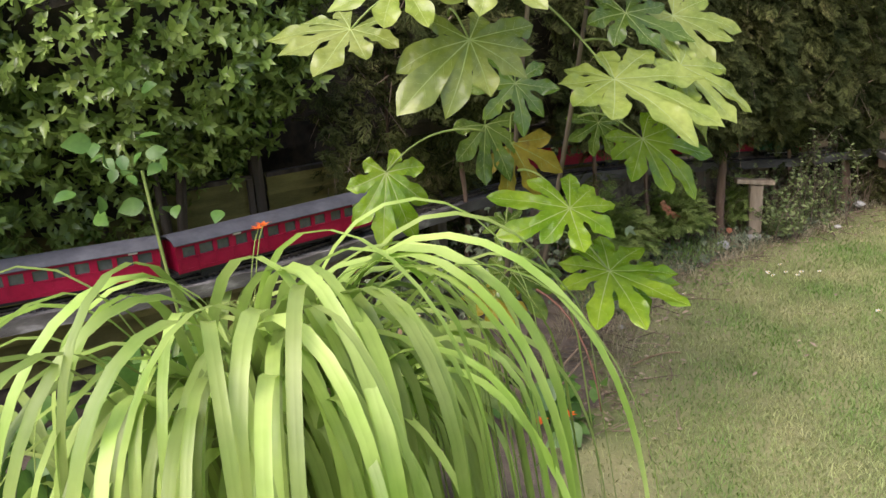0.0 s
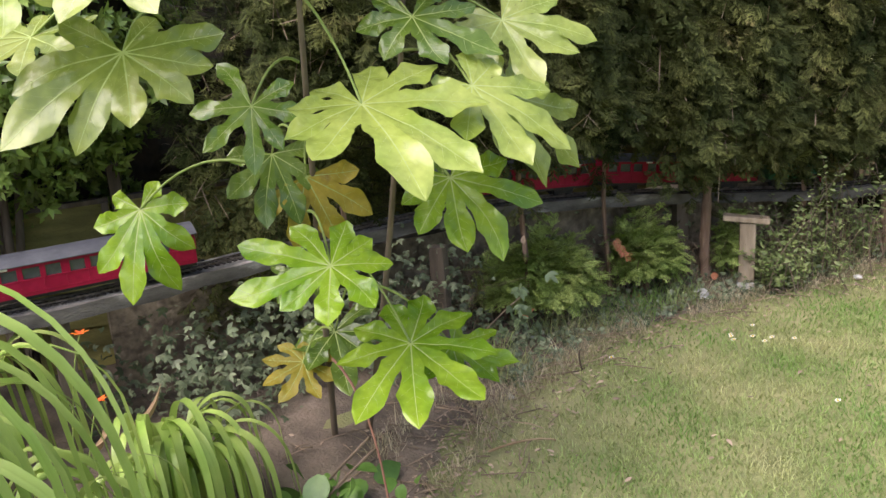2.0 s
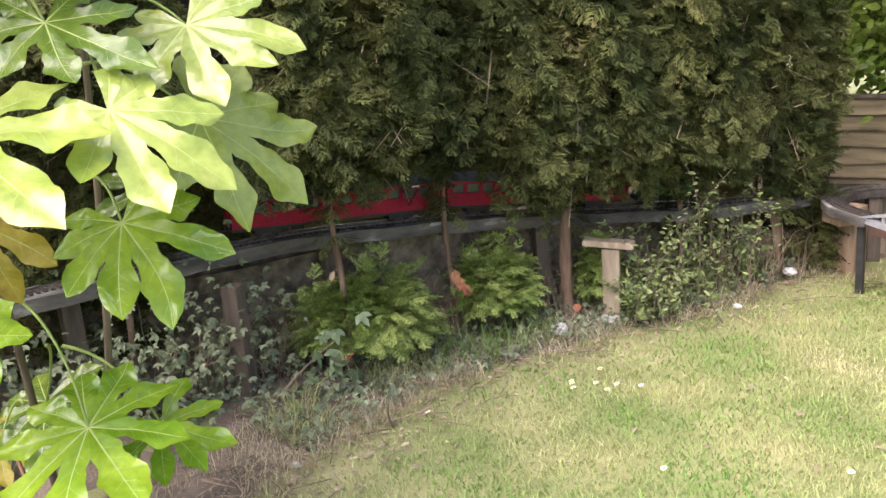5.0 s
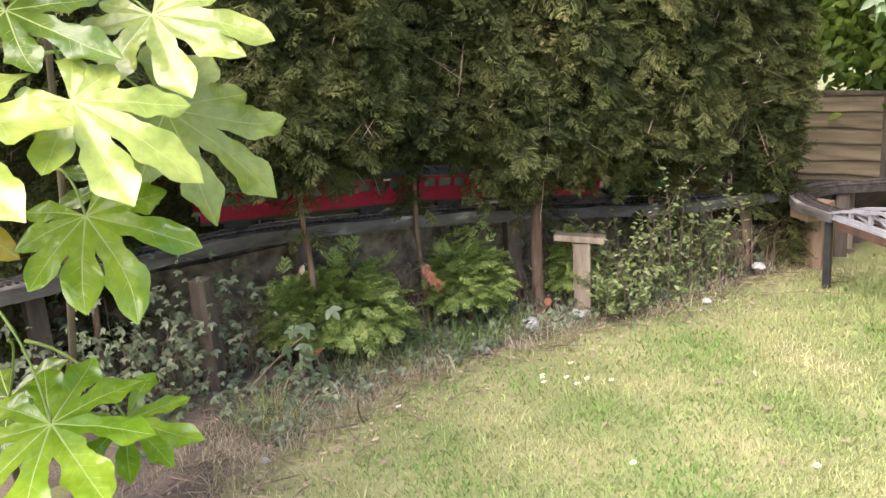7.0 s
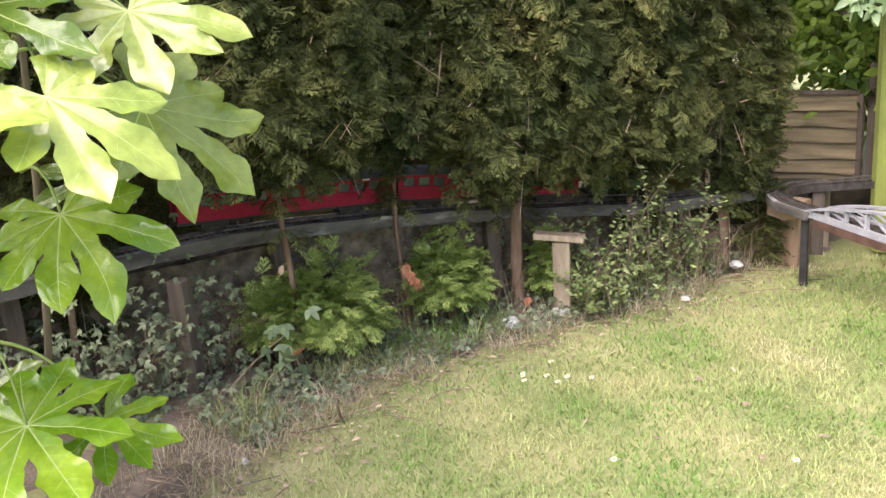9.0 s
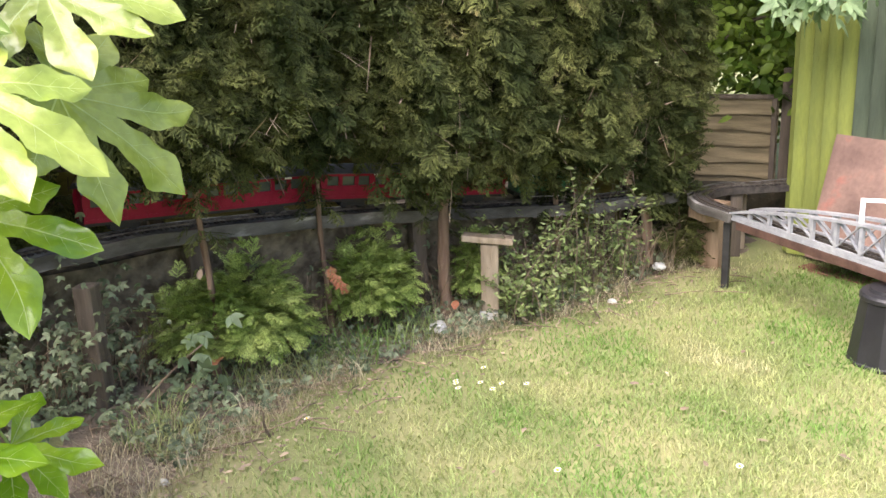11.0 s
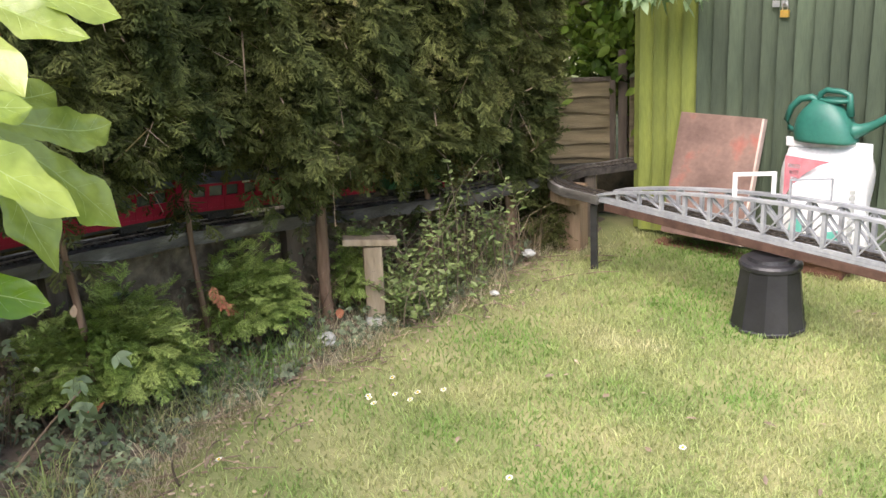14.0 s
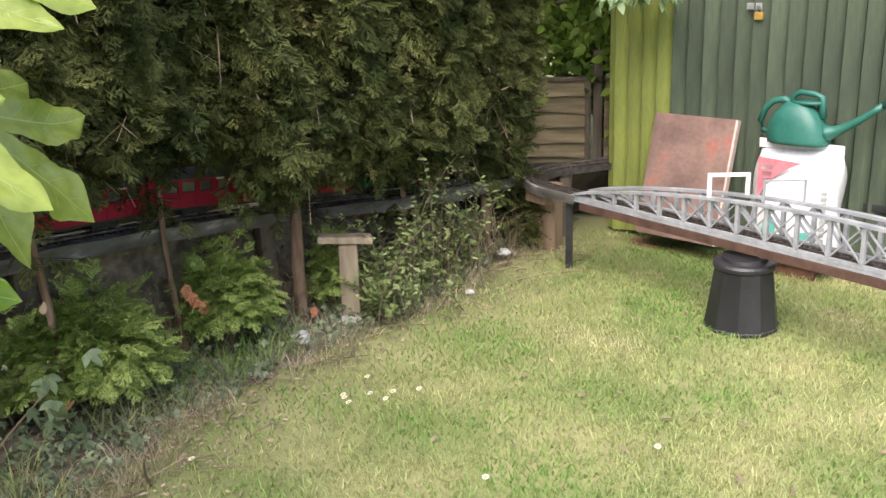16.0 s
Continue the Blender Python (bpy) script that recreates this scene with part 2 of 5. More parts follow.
def part(name, bm, material, parent=None, label="", smooth=False):
    me = bpy.data.meshes.new(name)
    bmesh.ops.recalc_face_normals(bm, faces=bm.faces)
    bm.to_mesh(me)
    bm.free()
    me.materials.append(material)
    if smooth:
        me.polygons.foreach_set("use_smooth", [True] * len(me.polygons))
    ob = new(name, me)
    ob.parent = parent
    if label:
        ob["label"] = label
    return ob


def thing(name, m, label, category, group="", kind=""):
    ob = new(name)
    ob.matrix_world = m
    return tagged(ob, label, category, group, kind)


def box(bm, size, m=None, bevel=0.0):
    got = bmesh.ops.create_cube(bm, size=1.0, matrix=(m or Matrix()) @ Matrix.Diagonal((*size, 1)))
    if bevel:
        edges = list({e for v in got["verts"] for e in v.link_edges})
        bmesh.ops.bevel(bm, geom=edges, offset=bevel, segments=2, affect="EDGES", profile=0.6)
    return bm


def a_box(size, m=None, bevel=0.0):
    return box(bmesh.new(), size, m, bevel)


def tube(bm, pts, radii, sides=8, caps=True):
    """A tapered tube through points."""
    pts = [Vector(p) for p in pts]
    rings = []
    for k, p in enumerate(pts):
        d = (pts[min(k + 1, len(pts) - 1)] - pts[max(k - 1, 0)]).normalized()
        q = d.to_track_quat("Z", "Y")
        r = radii[k] if hasattr(radii, "__len__") else radii
        rings.append([bm.verts.new(p + q @ Vector((r * math.cos(a), r * math.sin(a), 0))) for a in np.arange(sides) * 2 * math.pi / sides])
    for a, b in zip(rings, rings[1:]):
        for k in range(sides):
            bm.faces.new((a[k], a[(k + 1) % sides], b[(k + 1) % sides], b[k]))
    if caps:
        bm.faces.new(rings[0]), bm.faces.new(rings[-1])
    return bm


def bent(p0, p1, p2, n=8):
    p0, p1, p2 = Vector(p0), Vector(p1), Vector(p2)
    return [p0 * (1 - t) ** 2 + p1 * 2 * t * (1 - t) + p2 * t * t for t in np.linspace(0, 1, n)]


def lathe(bm, profile, sides=24, m=None):
    m = m or Matrix()
    rings = [[bm.verts.new(m @ Vector((r * math.cos(a), r * math.sin(a), z))) for a in np.arange(sides) * 2 * math.pi / sides] for r, z in profile]
    for a, b in zip(rings, rings[1:]):
        for k in range(sides):
            bm.faces.new((a[k], a[(k + 1) % sides], b[(k + 1) % sides], b[k]))
    bm.faces.new(rings[0]), bm.faces.new(rings[-1])
    return bm


def frame_np(x, y, z, at, s=1.0):
    m = np.eye(4)
    m[:3, 0], m[:3, 1], m[:3, 2], m[:3, 3] = np.array(x) * s, np.array(y) * s, np.array(z) * s, at
    return m


def facing(tip, normal, at, s=1.0):
    """Local +y along tip, +z near normal."""
    y = np.array(tip, float)
    y /= np.linalg.norm(y)
    x = np.cross(y, normal)
    x /= np.linalg.norm(x) + 1e-9
    return frame_np(x, y, np.cross(x, y), at, s)


rng = np.random.default_rng(7)


def leaf_template(length, width, fold=0.15, droop=0.15, n=4):
    """A pointed oval leaf along +y, two quads wide, folded at its midrib."""
    v, q = [], []
    for k in range(n + 1):
        t = k / n
        w = width / 2 * math.sin(math.pi * min(0.97, 0.06 + 0.92 * t) ** 0.85)
        z = -droop * length * t * t
        v += [(-w, length * t, z + fold * w), (0, length * t, z), (w, length * t, z + fold * w)]
    for k in range(n):
        a = 3 * k
        q += [(a, a + 1, a + 4, a + 3), (a + 1, a + 2, a + 5, a + 4)]
    return np.array(v), np.array(q)


def merged(parts):
    vs, fs, at = [], [], 0
    for v, f in parts:
        vs.append(v), fs.append(f + at)
        at += len(v)
    return np.concatenate(vs), np.concatenate(fs)


def moved(t, m):
    return t[0] @ m[:3, :3].T + m[:3, 3], t[1]

# ---- ground ----
EDGE = [(-0.55, -3.0), (-0.60, 0.1), (-0.72, 0.9), (-0.90, 1.6), (-0.90, 2.35), (-0.62, 3.08), (-0.30, 3.62), (-0.06, 4.45), (0.25, 4.75)]


def edge_x(y):
    """Where the lawn ends and the bed begins."""
    return np.interp(y, [p[1] for p in EDGE], [p[0] for p in EDGE])


def ground_z(x, y):
    bank = np.clip((edge_x(y) - x) / 0.5, 0, 1)
    return 0.07 * bank ** 1.5 + 0.012 * np.sin(x * 2.3 + 1) * np.cos(y * 1.9) - 0.012


def sheet(name, xs, ys, material, lift=0.0):
    X, Y = np.meshgrid(xs, ys)
    Z = ground_z(X, Y) + lift
    v = np.stack([X, Y, Z], -1).reshape(-1, 3)
    w = len(xs)
    f = [(j * w + i, j * w + i + 1, (j + 1) * w + i + 1, (j + 1) * w + i) for j in range(len(ys) - 1) for i in range(w - 1)]
    return mesh_ob(name, v, f, material, smooth=True)


axis = np.concatenate([[-400, -80, -20, -9], np.linspace(-4, 5, 73), [9, 20, 80, 400]])
ground = sheet("ground", axis, axis + 1.0, M_LAWN)
tagged(ground, "worn lawn of green and straw-coloured grass", "lawn", kind="structure")

# the bare bed along the hedge, a few millimetres over the ground sheet
bed_v, bed_f = [], []
ys = np.linspace(-3, 5.6, 87)
for j, y in enumerate(ys):
    e = edge_x(y) + 0.05 * math.sin(y * 9) + 0.04 * math.sin(y * 23 + 1)
    for i in range(9):
        x = e - 3.2 * (i / 8) ** 1.6
        bed_v.append((x, y, ground_z(x, y) + (0.006 + 0.012 * rng.random() if i else -0.004)))
    if j:
        a = (j - 1) * 9
        bed_f += [(a + i + 1, a + i, a + 9 + i, a + 10 + i) for i in range(8)]
bed = mesh_ob("planting_bed", bed_v, bed_f, M_SOIL, smooth=True)
tagged(bed, "bare brown soil strewn with litter beneath the hedge", "soil", kind="structure")


def blades(count, x0, x1, y0, y1, tall, wide, keep):
    """Single grass blades as bent tapering strips."""
    x, y = rng.uniform(x0, x1, count), rng.uniform(y0, y1, count)
    ok = keep(x, y)
    x, y = x[ok], y[ok]
    n = len(x)
    a, h = rng.uniform(0, 2 * np.pi, n), tall * rng.uniform(0.45, 1.3, n)
    lean, la = rng.uniform(0.3, 1.3, n), rng.uniform(0, 2 * np.pi, n)
    w = wide * rng.uniform(0.6, 1.3, n)
    base = np.stack([x, y, ground_z(x, y)], -1)
    side = np.stack([np.cos(a), np.sin(a), 0 * a], -1) * w[:, None]
    bend = np.stack([np.cos(la), np.sin(la), 0 * la], -1) * (lean * h)[:, None]
    up = np.stack([0 * h, 0 * h, h], -1)
    v = np.stack([base - side, base + side, base + up * 0.6 + bend * 0.35 + side * 0.7, base + up * 0.6 + bend * 0.35 - side * 0.7, base + up * 0.85 + bend], 1)
    k = np.arange(n)[:, None] * 5
    quads, tris = k + np.array([[0, 1, 2, 3]]), k + np.array([[3, 2, 4]])
    loops = np.concatenate([quads.ravel(), tris.ravel()])
    totals = np.concatenate([np.full(n, 4), np.full(n, 3)])
    return v.reshape(-1, 3), loops, np.concatenate([[0], np.cumsum(totals)[:-1]]), totals


def on_lawn(x, y):
    off = x - edge_x(y)
    patch = np.sin(x * 3.1 + 2 * np.sin(y * 1.7)) * np.cos(y * 2.7 + x)
    thin_edge = rng.random(len(x)) < np.clip((off + 0.02) / 0.75, 0.03, 1)
    return (off > -0.12) & thin_edge & (rng.random(len(x)) < 0.82 + 0.18 * patch)


v, lo, st, to = blades(330000, -1.3, 3.2, -1.0, 5.0, 0.027, 0.0021, on_lawn)
grass = quick_mesh("grass", v, lo, st, to, M_GRASS)
tagged(grass, "short patchy grass, green with dry straw blades", "grass", kind="stuff")

# ---- the raised railway deck ----
LINE = [(-3.05, -1.30, 0.63), (-2.40, -0.50, 0.63), (-2.08, -0.05, 0.63), (-1.86, 0.40, 0.63), (-1.76, 0.85, 0.63), (-1.64, 1.50, 0.625), (-1.48, 2.16, 0.61), (-1.27, 2.65, 0.575), (-1.00, 3.16, 0.52), (-0.68, 3.62, 0.46), (-0.38, 3.98, 0.42), (-0.16, 4.30, 0.40), (-0.02, 4.56, 0.385)]
LOOP = [(0.33, 4.20, 0.375), (0.15, 4.36, 0.375), (0.05, 4.53, 0.375), (0.05, 4.72, 0.375), (0.14, 4.86, 0.375), (0.26, 4.94, 0.375), (0.42, 5.05, 0.375), (0.72, 5.25, 0.375)]


def smooth_line(points, step=0.05):
    p = np.array(points, float)
    ext = np.vstack([2 * p[0] - p[1], p, 2 * p[-1] - p[-2]])
    out = []
    for k in range(len(p) - 1):
        a, b, c, d = ext[k:k + 4]
        for t in np.linspace(0, 1, 14, endpoint=False):
            out.append(0.5 * ((2 * b) + (c - a) * t + (2 * a - 5 * b + 4 * c - d) * t * t + (3 * b - a - 3 * c + d) * t ** 3))
    out.append(p[-1])
    out = np.array(out)
    s = np.concatenate([[0], np.cumsum(np.linalg.norm(np.diff(out, axis=0), axis=1))])
    at = np.arange(0, s[-1], step)
    return np.stack([np.interp(at, s, out[:, k]) for k in range(3)], -1)


def sideways(line):
    d = np.gradient(line, axis=0)
    d[:, 2] = 0
    d /= np.linalg.norm(d, axis=1)[:, None]
    return d, np.stack([-d[:, 1], d[:, 0], 0 * d[:, 0]], -1)


def ribbon(name, line, a, b, z0, z1, material, parent, wobble=0.0):
    """A board that follows the line from offset a to b (to its left) and from z0 to z1."""
    d, n = sideways(line)
    w = wobble * np.sin(np.arange(len(line)) * 0.9)[:, None] * np.array([0, 0, 1])
    rows = [line + n * a + (0, 0, z0) + w, line + n * b + (0, 0, z0), line + n * b + (0, 0, z1), line + n * a + (0, 0, z1) + w]
    v = np.stack(rows, 1).reshape(-1, 3)
    f = [(4 * k + i, 4 * k + (i + 1) % 4, 4 * k + 4 + (i + 1) % 4, 4 * k + 4 + i) for k in range(len(line) - 1) for i in range(4)]
    f += [(3, 2, 1, 0), tuple(4 * len(line) - 4 + i for i in range(4))]
    return mesh_ob(name, v, f, material, parent)


def railway(points, name, label, width, left, gap, posts, drop=0.060, top=M_FELT):
    line = smooth_line(points)
    t = thing(name, Matrix(), label, "railway deck", kind="")
    ribbon("deck_board", line, 0.0 * left, width * left, -0.035, 0.0, top, t)
    ribbon("edge_plank", line, -0.022 * left, -0.002 * left, -drop, 0.008, M_DECK, t, 0.003)
    mid = gap * left
    for side in (-0.0225, 0.0225):
        ribbon("rail", line, mid + side - 0.0015, mid + side + 0.0015, 0.006, 0.014, M_RAIL, t)
    d, n = sideways(line)
    v, f = [], []
    fine = smooth_line(points, 0.026)
    d, n = sideways(fine)
    for p, dd, nn in zip(fine, d, n):
        c, k = p + nn * mid, len(v)
        for sx in (-0.006, 0.006):
            for sy in (-0.04, 0.04):
                for z in (0.0012, 0.007):
                    v.append(c + dd * sx + nn * sy + (0, 0, z))
        f += [(k, k + 1, k + 3, k + 2), (k + 4, k + 6, k + 7, k + 5), (k + 1, k + 5, k + 7, k + 3), (k, k + 4, k + 5, k + 1), (k + 2, k + 3, k + 7, k + 6)]
    tagged(mesh_ob("track_bed", v, f, M_SLEEPER, t), kind="stuff")
    d, n = sideways(line)
    for s in posts:
        k = int(s * (len(line) - 1))
        p = line[k] + n[k] * (0.05 * left)
        h = p[2] - 0.036
        part("support_post", a_box((0.07, 0.06, h + 0.05), pose(p[0], p[1], h / 2 - 0.025, 0, 0, math.degrees(math.atan2(d[k][1], d[k][0]))), 0.004), M_FENCEPOST, t)
    return t, line


deck, main_line = railway(LINE, "railway_deck", "weathered timber deck carrying narrow track on posts behind the hedge", 0.20, 1, 0.10, (0.12, 0.3, 0.46, 0.62, 0.78, 0.94), 0.046)
# the loop's top board takes the dark sleeper colour in place of shade
loop, loop_line = railway(LOOP, "curved_railway_deck", "tight curved track deck of weathered timber near the shed", 0.10, -1, 0.05, (0.62,), 0.036, M_SLEEPER)
part("curb_block", a_box((0.15, 0.12, 0.06), pose(0.14, 4.50, 0.30, 0, 0, -40), 0.006), M_POSTWOOD, loop)
stump = thing("timber_support", pose(0.15, 4.62, 0), "orange-brown timber block holding up the curved deck", "support")
part("block", a_box((0.13, 0.12, 0.36), pose(0, 0, 0.155, 0, 0, -15), 0.006), M_POSTWOOD, stump)
bracket = thing("shelf_bracket", pose(0.22, 4.99, 0), "pale upright offcut standing under the curved deck", "post")
part("upright", a_box((0.05, 0.02, 0.40), pose(0, 0, 0.165, 0, 0, 20), 0.003), M_POSTGREY, bracket)

# ---- the girder bridge ----
BX, BY, BYAW, BLEN = 0.325, 4.216, math.degrees(math.atan2(-0.644, 0.765)), 2.7
bridge = thing("girder_bridge", pose(BX, BY, 0.0, 0, 0, BYAW), "grey lattice girder model bridge over the lawn on a brown beam", "model bridge")
FLOOR, WIDTH, PANEL = 0.365, 0.115, 0.135


def chord(s):
    """The top chord's height, bowed."""
    return FLOOR + 0.016 + 0.152 * math.sin(math.pi * min(max(s / BLEN, 0.0), 1.0)) ** 0.80


def strut(a, b, w, d):
    """A flat bar between two points of the girder's plane (local x and z) at y."""
    a, b = Vector(a), Vector(b)
    m = Matrix.Translation((a + b) / 2) @ (b - a).to_track_quat("X", "Y").to_matrix().to_4x4()
    return a_box(((b - a).length, d, w), m)


count = int(BLEN / PANEL)
for name, y in (("near_girder", 0.0), ("far_girder", WIDTH)):
    g = new(name)
    g.parent = bridge
    part("bottom_chord", a_box((BLEN, 0.014, 0.016), pose(BLEN / 2, y, FLOOR + 0.008)), M_BRIDGE, g)
    bm = bmesh.new()
    rows = []
    for k in range(41):
        s = BLEN * k / 40
        z = chord(s)
        rows.append([bm.verts.new((s, y + dy, z + dz)) for dy, dz in ((-0.014, -0.006), (0.014, -0.006), (0.014, 0.006), (-0.014, 0.006))])
    for a, b in zip(rows, rows[1:]):
        for i in range(4):
            bm.faces.new((a[i], a[(i + 1) % 4], b[(i + 1) % 4], b[i]))
    bm.faces.new(rows[0]), bm.faces.new(rows[-1])
    part("top_chord", bm, M_BRIDGE, g)
    for k in range(1, count):
        s = k * PANEL
        part("upright", strut((s, y, FLOOR + 0.014), (s, y, chord(s)), 0.016, 0.016), M_BRIDGE, g)
    for k in range(count):
        s0, s1 = k * PANEL, (k + 1) * PANEL
        first = k < count // 2
        a, b = ((s0, chord(s0)), (s1, FLOOR + 0.014)) if first else ((s0, FLOOR + 0.014), (s1, chord(s1)))
        part("diagonal", strut((a[0], y + 0.006, a[1]), (b[0], y + 0.006, b[1]), 0.013, 0.006), M_BRIDGE, g)
        if 5 <= k <= count - 6:
            a, b = ((s1, chord(s1)), (s0, FLOOR + 0.014)) if first else ((s1, FLOOR + 0.014), (s0, chord(s0)))
            part("cross_diagonal", strut((a[0], y - 0.003, a[1]), (b[0], y - 0.003, b[1]), 0.010, 0.005), M_BRIDGE, g)
part("bridge_floor", a_box((BLEN, WIDTH + 0.02, 0.012), pose(BLEN / 2, WIDTH / 2, FLOOR - 0.0075)), M_BRIDGE, bridge)
part("timber_beam", a_box((BLEN - 0.06, 0.10, 0.038), pose(BLEN / 2 + 0.02, WIDTH / 2 - 0.02, FLOOR - 0.034), 0.004), M_RUST, bridge, "dark rust-brown timber beam")
for side in (-0.0225, 0.0225):
    part("rail", a_box((BLEN, 0.003, 0.009), pose(BLEN / 2, WIDTH / 2 + side, FLOOR + 0.012)), M_RAIL, bridge)
v, f = [], []
for k in range(int(BLEN / 0.026)):
    s, c = 0.013 + 0.026 * k, len(v)
    v += [(s + dx, WIDTH / 2 + dy, FLOOR + dz) for dx in (-0.006, 0.006) for dy in (-0.04, 0.04) for dz in (-0.001, 0.0075)]
    f += [(c, c + 1, c + 3, c + 2), (c + 4, c + 6, c + 7, c + 5), (c + 1, c + 5, c + 7, c + 3), (c, c + 4, c + 5, c + 1), (c + 2, c + 3, c + 7, c + 6)]
tagged(mesh_ob("track_bed", v, f, M_SLEEPER, bridge), kind="stuff")
for s, paint, said in ((0.80, M_BRIDGE_WHITE, "white-painted portal frame"), (1.06, M_BRIDGE, "thin grey portal frame")):
    bm = bmesh.new()
    top, end = chord(s) + 0.100, s + 0.105
    bar = 0.014 if paint is M_BRIDGE_WHITE else 0.007
    for a, b in (((s, 0, chord(s)), (s, 0, top)), ((end, WIDTH, chord(end)), (end, WIDTH, top)), ((s, 0, top), (end, WIDTH, top))):
        a, b = Vector(a), Vector(b)
        box(bm, ((b - a).length + bar, bar, bar), Matrix.Translation((a + b) / 2) @ (b - a).to_track_quat("X", "Y").to_matrix().to_4x4())
    part("portal_frame", bm, paint, bridge, said)
leg = thing("bridge_leg", pose(0.30, 4.26, 0), "black-painted square post under the bridge end", "post")
part("shaft", a_box((0.035, 0.035, 0.345), pose(0, 0, 0.150), 0.004), M_BLACKPAINT, leg)

# ---- upturned planter under the bridge ----
tub = thing("upturned_planter", pose(1.085, 3.60, float(ground_z(1.085, 3.60))), "black faceted plastic planter upturned on the grass as a bridge pier", "planter")
bm = bmesh.new()
lathe(bm, [(0.153, 0.0), (0.157, 0.004), (0.157, 0.014), (0.151, 0.018), (0.120, 0.262), (0.117, 0.268)], 10, pose(0, 0, 0, 0, 0, 9))
part("body", bm, M_BLACK, tub)
bm = bmesh.new()
lathe(bm, [(0.122, 0.262), (0.126, 0.266), (0.126, 0.280), (0.119, 0.290), (0.100, 0.293), (0.094, 0.2935), (0.090, 0.308), (0.02, 0.309)], 28)
part("base_rim", bm, M_BLACK, tub)

# ---- shed ----
SX, SY, SYAW = 0.48, 4.95, math.degrees(math.atan2(-0.52, 0.854))
shed = thing("shed_wall", pose(SX, SY, 0, 0, 0, SYAW), "green-stained shed of vertical feather-edge boards with algae on one corner", "shed", kind="structure")
PITCH, TALL = 0.087, 2.25
# black behind the board gaps, drawn for the shadow line at each seam
part("backing", a_box((3.2, 0.05, TALL), pose(1.62, 0.068, TALL / 2)), M_BLACKPAINT, shed)
part("side_wall", a_box((0.04, 2.2, TALL), pose(0.03, 1.16, TALL / 2)), M_SHED, shed)
part("roof", a_box((3.5, 2.7, 0.05), pose(1.6, 1.1, TALL + 0.05, -6), 0.006), M_ROOF, shed)
DOOR0, DOOR1 = 9, 19


def board_mesh(w):
    bm = bmesh.new()
    a = [bm.verts.new(p) for p in ((0.012, -0.036, 0), (w, -0.004, 0), (w, 0.004, 0), (0.012, 0.004, 0), (0.012, -0.036, TALL), (w, -0.004, TALL), (w, 0.004, TALL), (0.012, 0.004, TALL))]
    for q in ((0, 1, 5, 4), (1, 2, 6, 5), (3, 0, 4, 7), (2, 3, 7, 6), (4, 5, 6, 7), (3, 2, 1, 0)):
        bm.faces.new([a[i] for i in q])
    bmesh.ops.bevel(bm, geom=[e for e in bm.edges if abs(e.verts[0].co.z - e.verts[1].co.z) > 1], offset=0.002, segments=1, affect="EDGES")
    bmesh.ops.recalc_face_normals(bm, faces=bm.faces)
    me = bpy.data.meshes.new("board")
    bm.to_mesh(me)
    bm.free()
    return me


plain, mossy = board_mesh(PITCH), board_mesh(PITCH)
plain.materials.append(M_SHED), mossy.materials.append(M_SHED_MOSS)
for k in range(36):
    b = new("board", mossy if k < 4 else plain)
    b.parent = shed
    b.location = (k * PITCH, 0.016 + 0.003 * rng.random() - (0.012 if DOOR0 <= k < DOOR1 else 0), 0.03 if DOOR0 <= k < DOOR1 else 0.02 * rng.random() - 0.01)
part("corner_trim", a_box((0.05, 0.055, TALL), pose(-0.012, 0.035, TALL / 2), 0.004), M_SHED_MOSS, shed)
for z in (0.35, 1.75):
    part("door_hinge", a_box((0.30, 0.004, 0.035), pose(DOOR1 * PITCH - 0.12, -0.022, z), 0.001), M_BLACKPAINT, shed)
hasp = thing("hasp_and_padlock", pose(SX, SY, 0, 0, 0, SYAW) @ pose(0.825, -0.02, 1.20), "brass padlock hanging from a grey steel hasp on the shed door", "padlock")
part("hasp_plate", a_box((0.075, 0.005, 0.030), pose(-0.03, -0.004, 0.040), 0.001), M_STEEL, hasp)
bm = bmesh.new()
tube(bm, [(-0.012, -0.012, 0.012), (-0.012, -0.012, 0.034), (-0.007, -0.012, 0.043), (0.007, -0.012, 0.043), (0.012, -0.012, 0.034), (0.012, -0.012, 0.012)], 0.0035)
part("shackle", bm, M_STEEL, hasp, smooth=True)
part("lock_body", a_box((0.040, 0.018, 0.034), pose(0, -0.012, -0.004), 0.003), M_BRASS, hasp)

# brick edging along the foot of the shed
for k in range(3):
    s = 0.30 + 0.222 * k
    p = pose(SX, SY, 0, 0, 0, SYAW) @ pose(s, -0.10 + 0.02 * rng.random(), -0.040, 0, 0, rng.uniform(-3, 3))
    b = thing("edging_brick", p, "worn red brick laid flat along the foot of the shed", "brick", "edging bricks")
    part("brick", a_box((0.21, 0.10, 0.065), None, 0.006), M_BRICK, b)

# leaning paving slab
lean = math.degrees(math.asin(0.17 / 0.62))
slab = thing("paving_slab", pose(SX, SY, 0, 0, 0, SYAW) @ pose(0.515, -0.19, 0.075, -lean), "red-brown concrete paving slab leaning against the shed", "paving slab")
part("slab_body", a_box((0.46, 0.036, 0.64), pose(0, 0, 0.32), 0.004), M_SLAB, slab)
part("cut_edge", a_box((0.012, 0.037, 0.638), pose(0.2315, 0, 0.32), 0.003), M_SLABEDGE, slab, "pale cut edge")

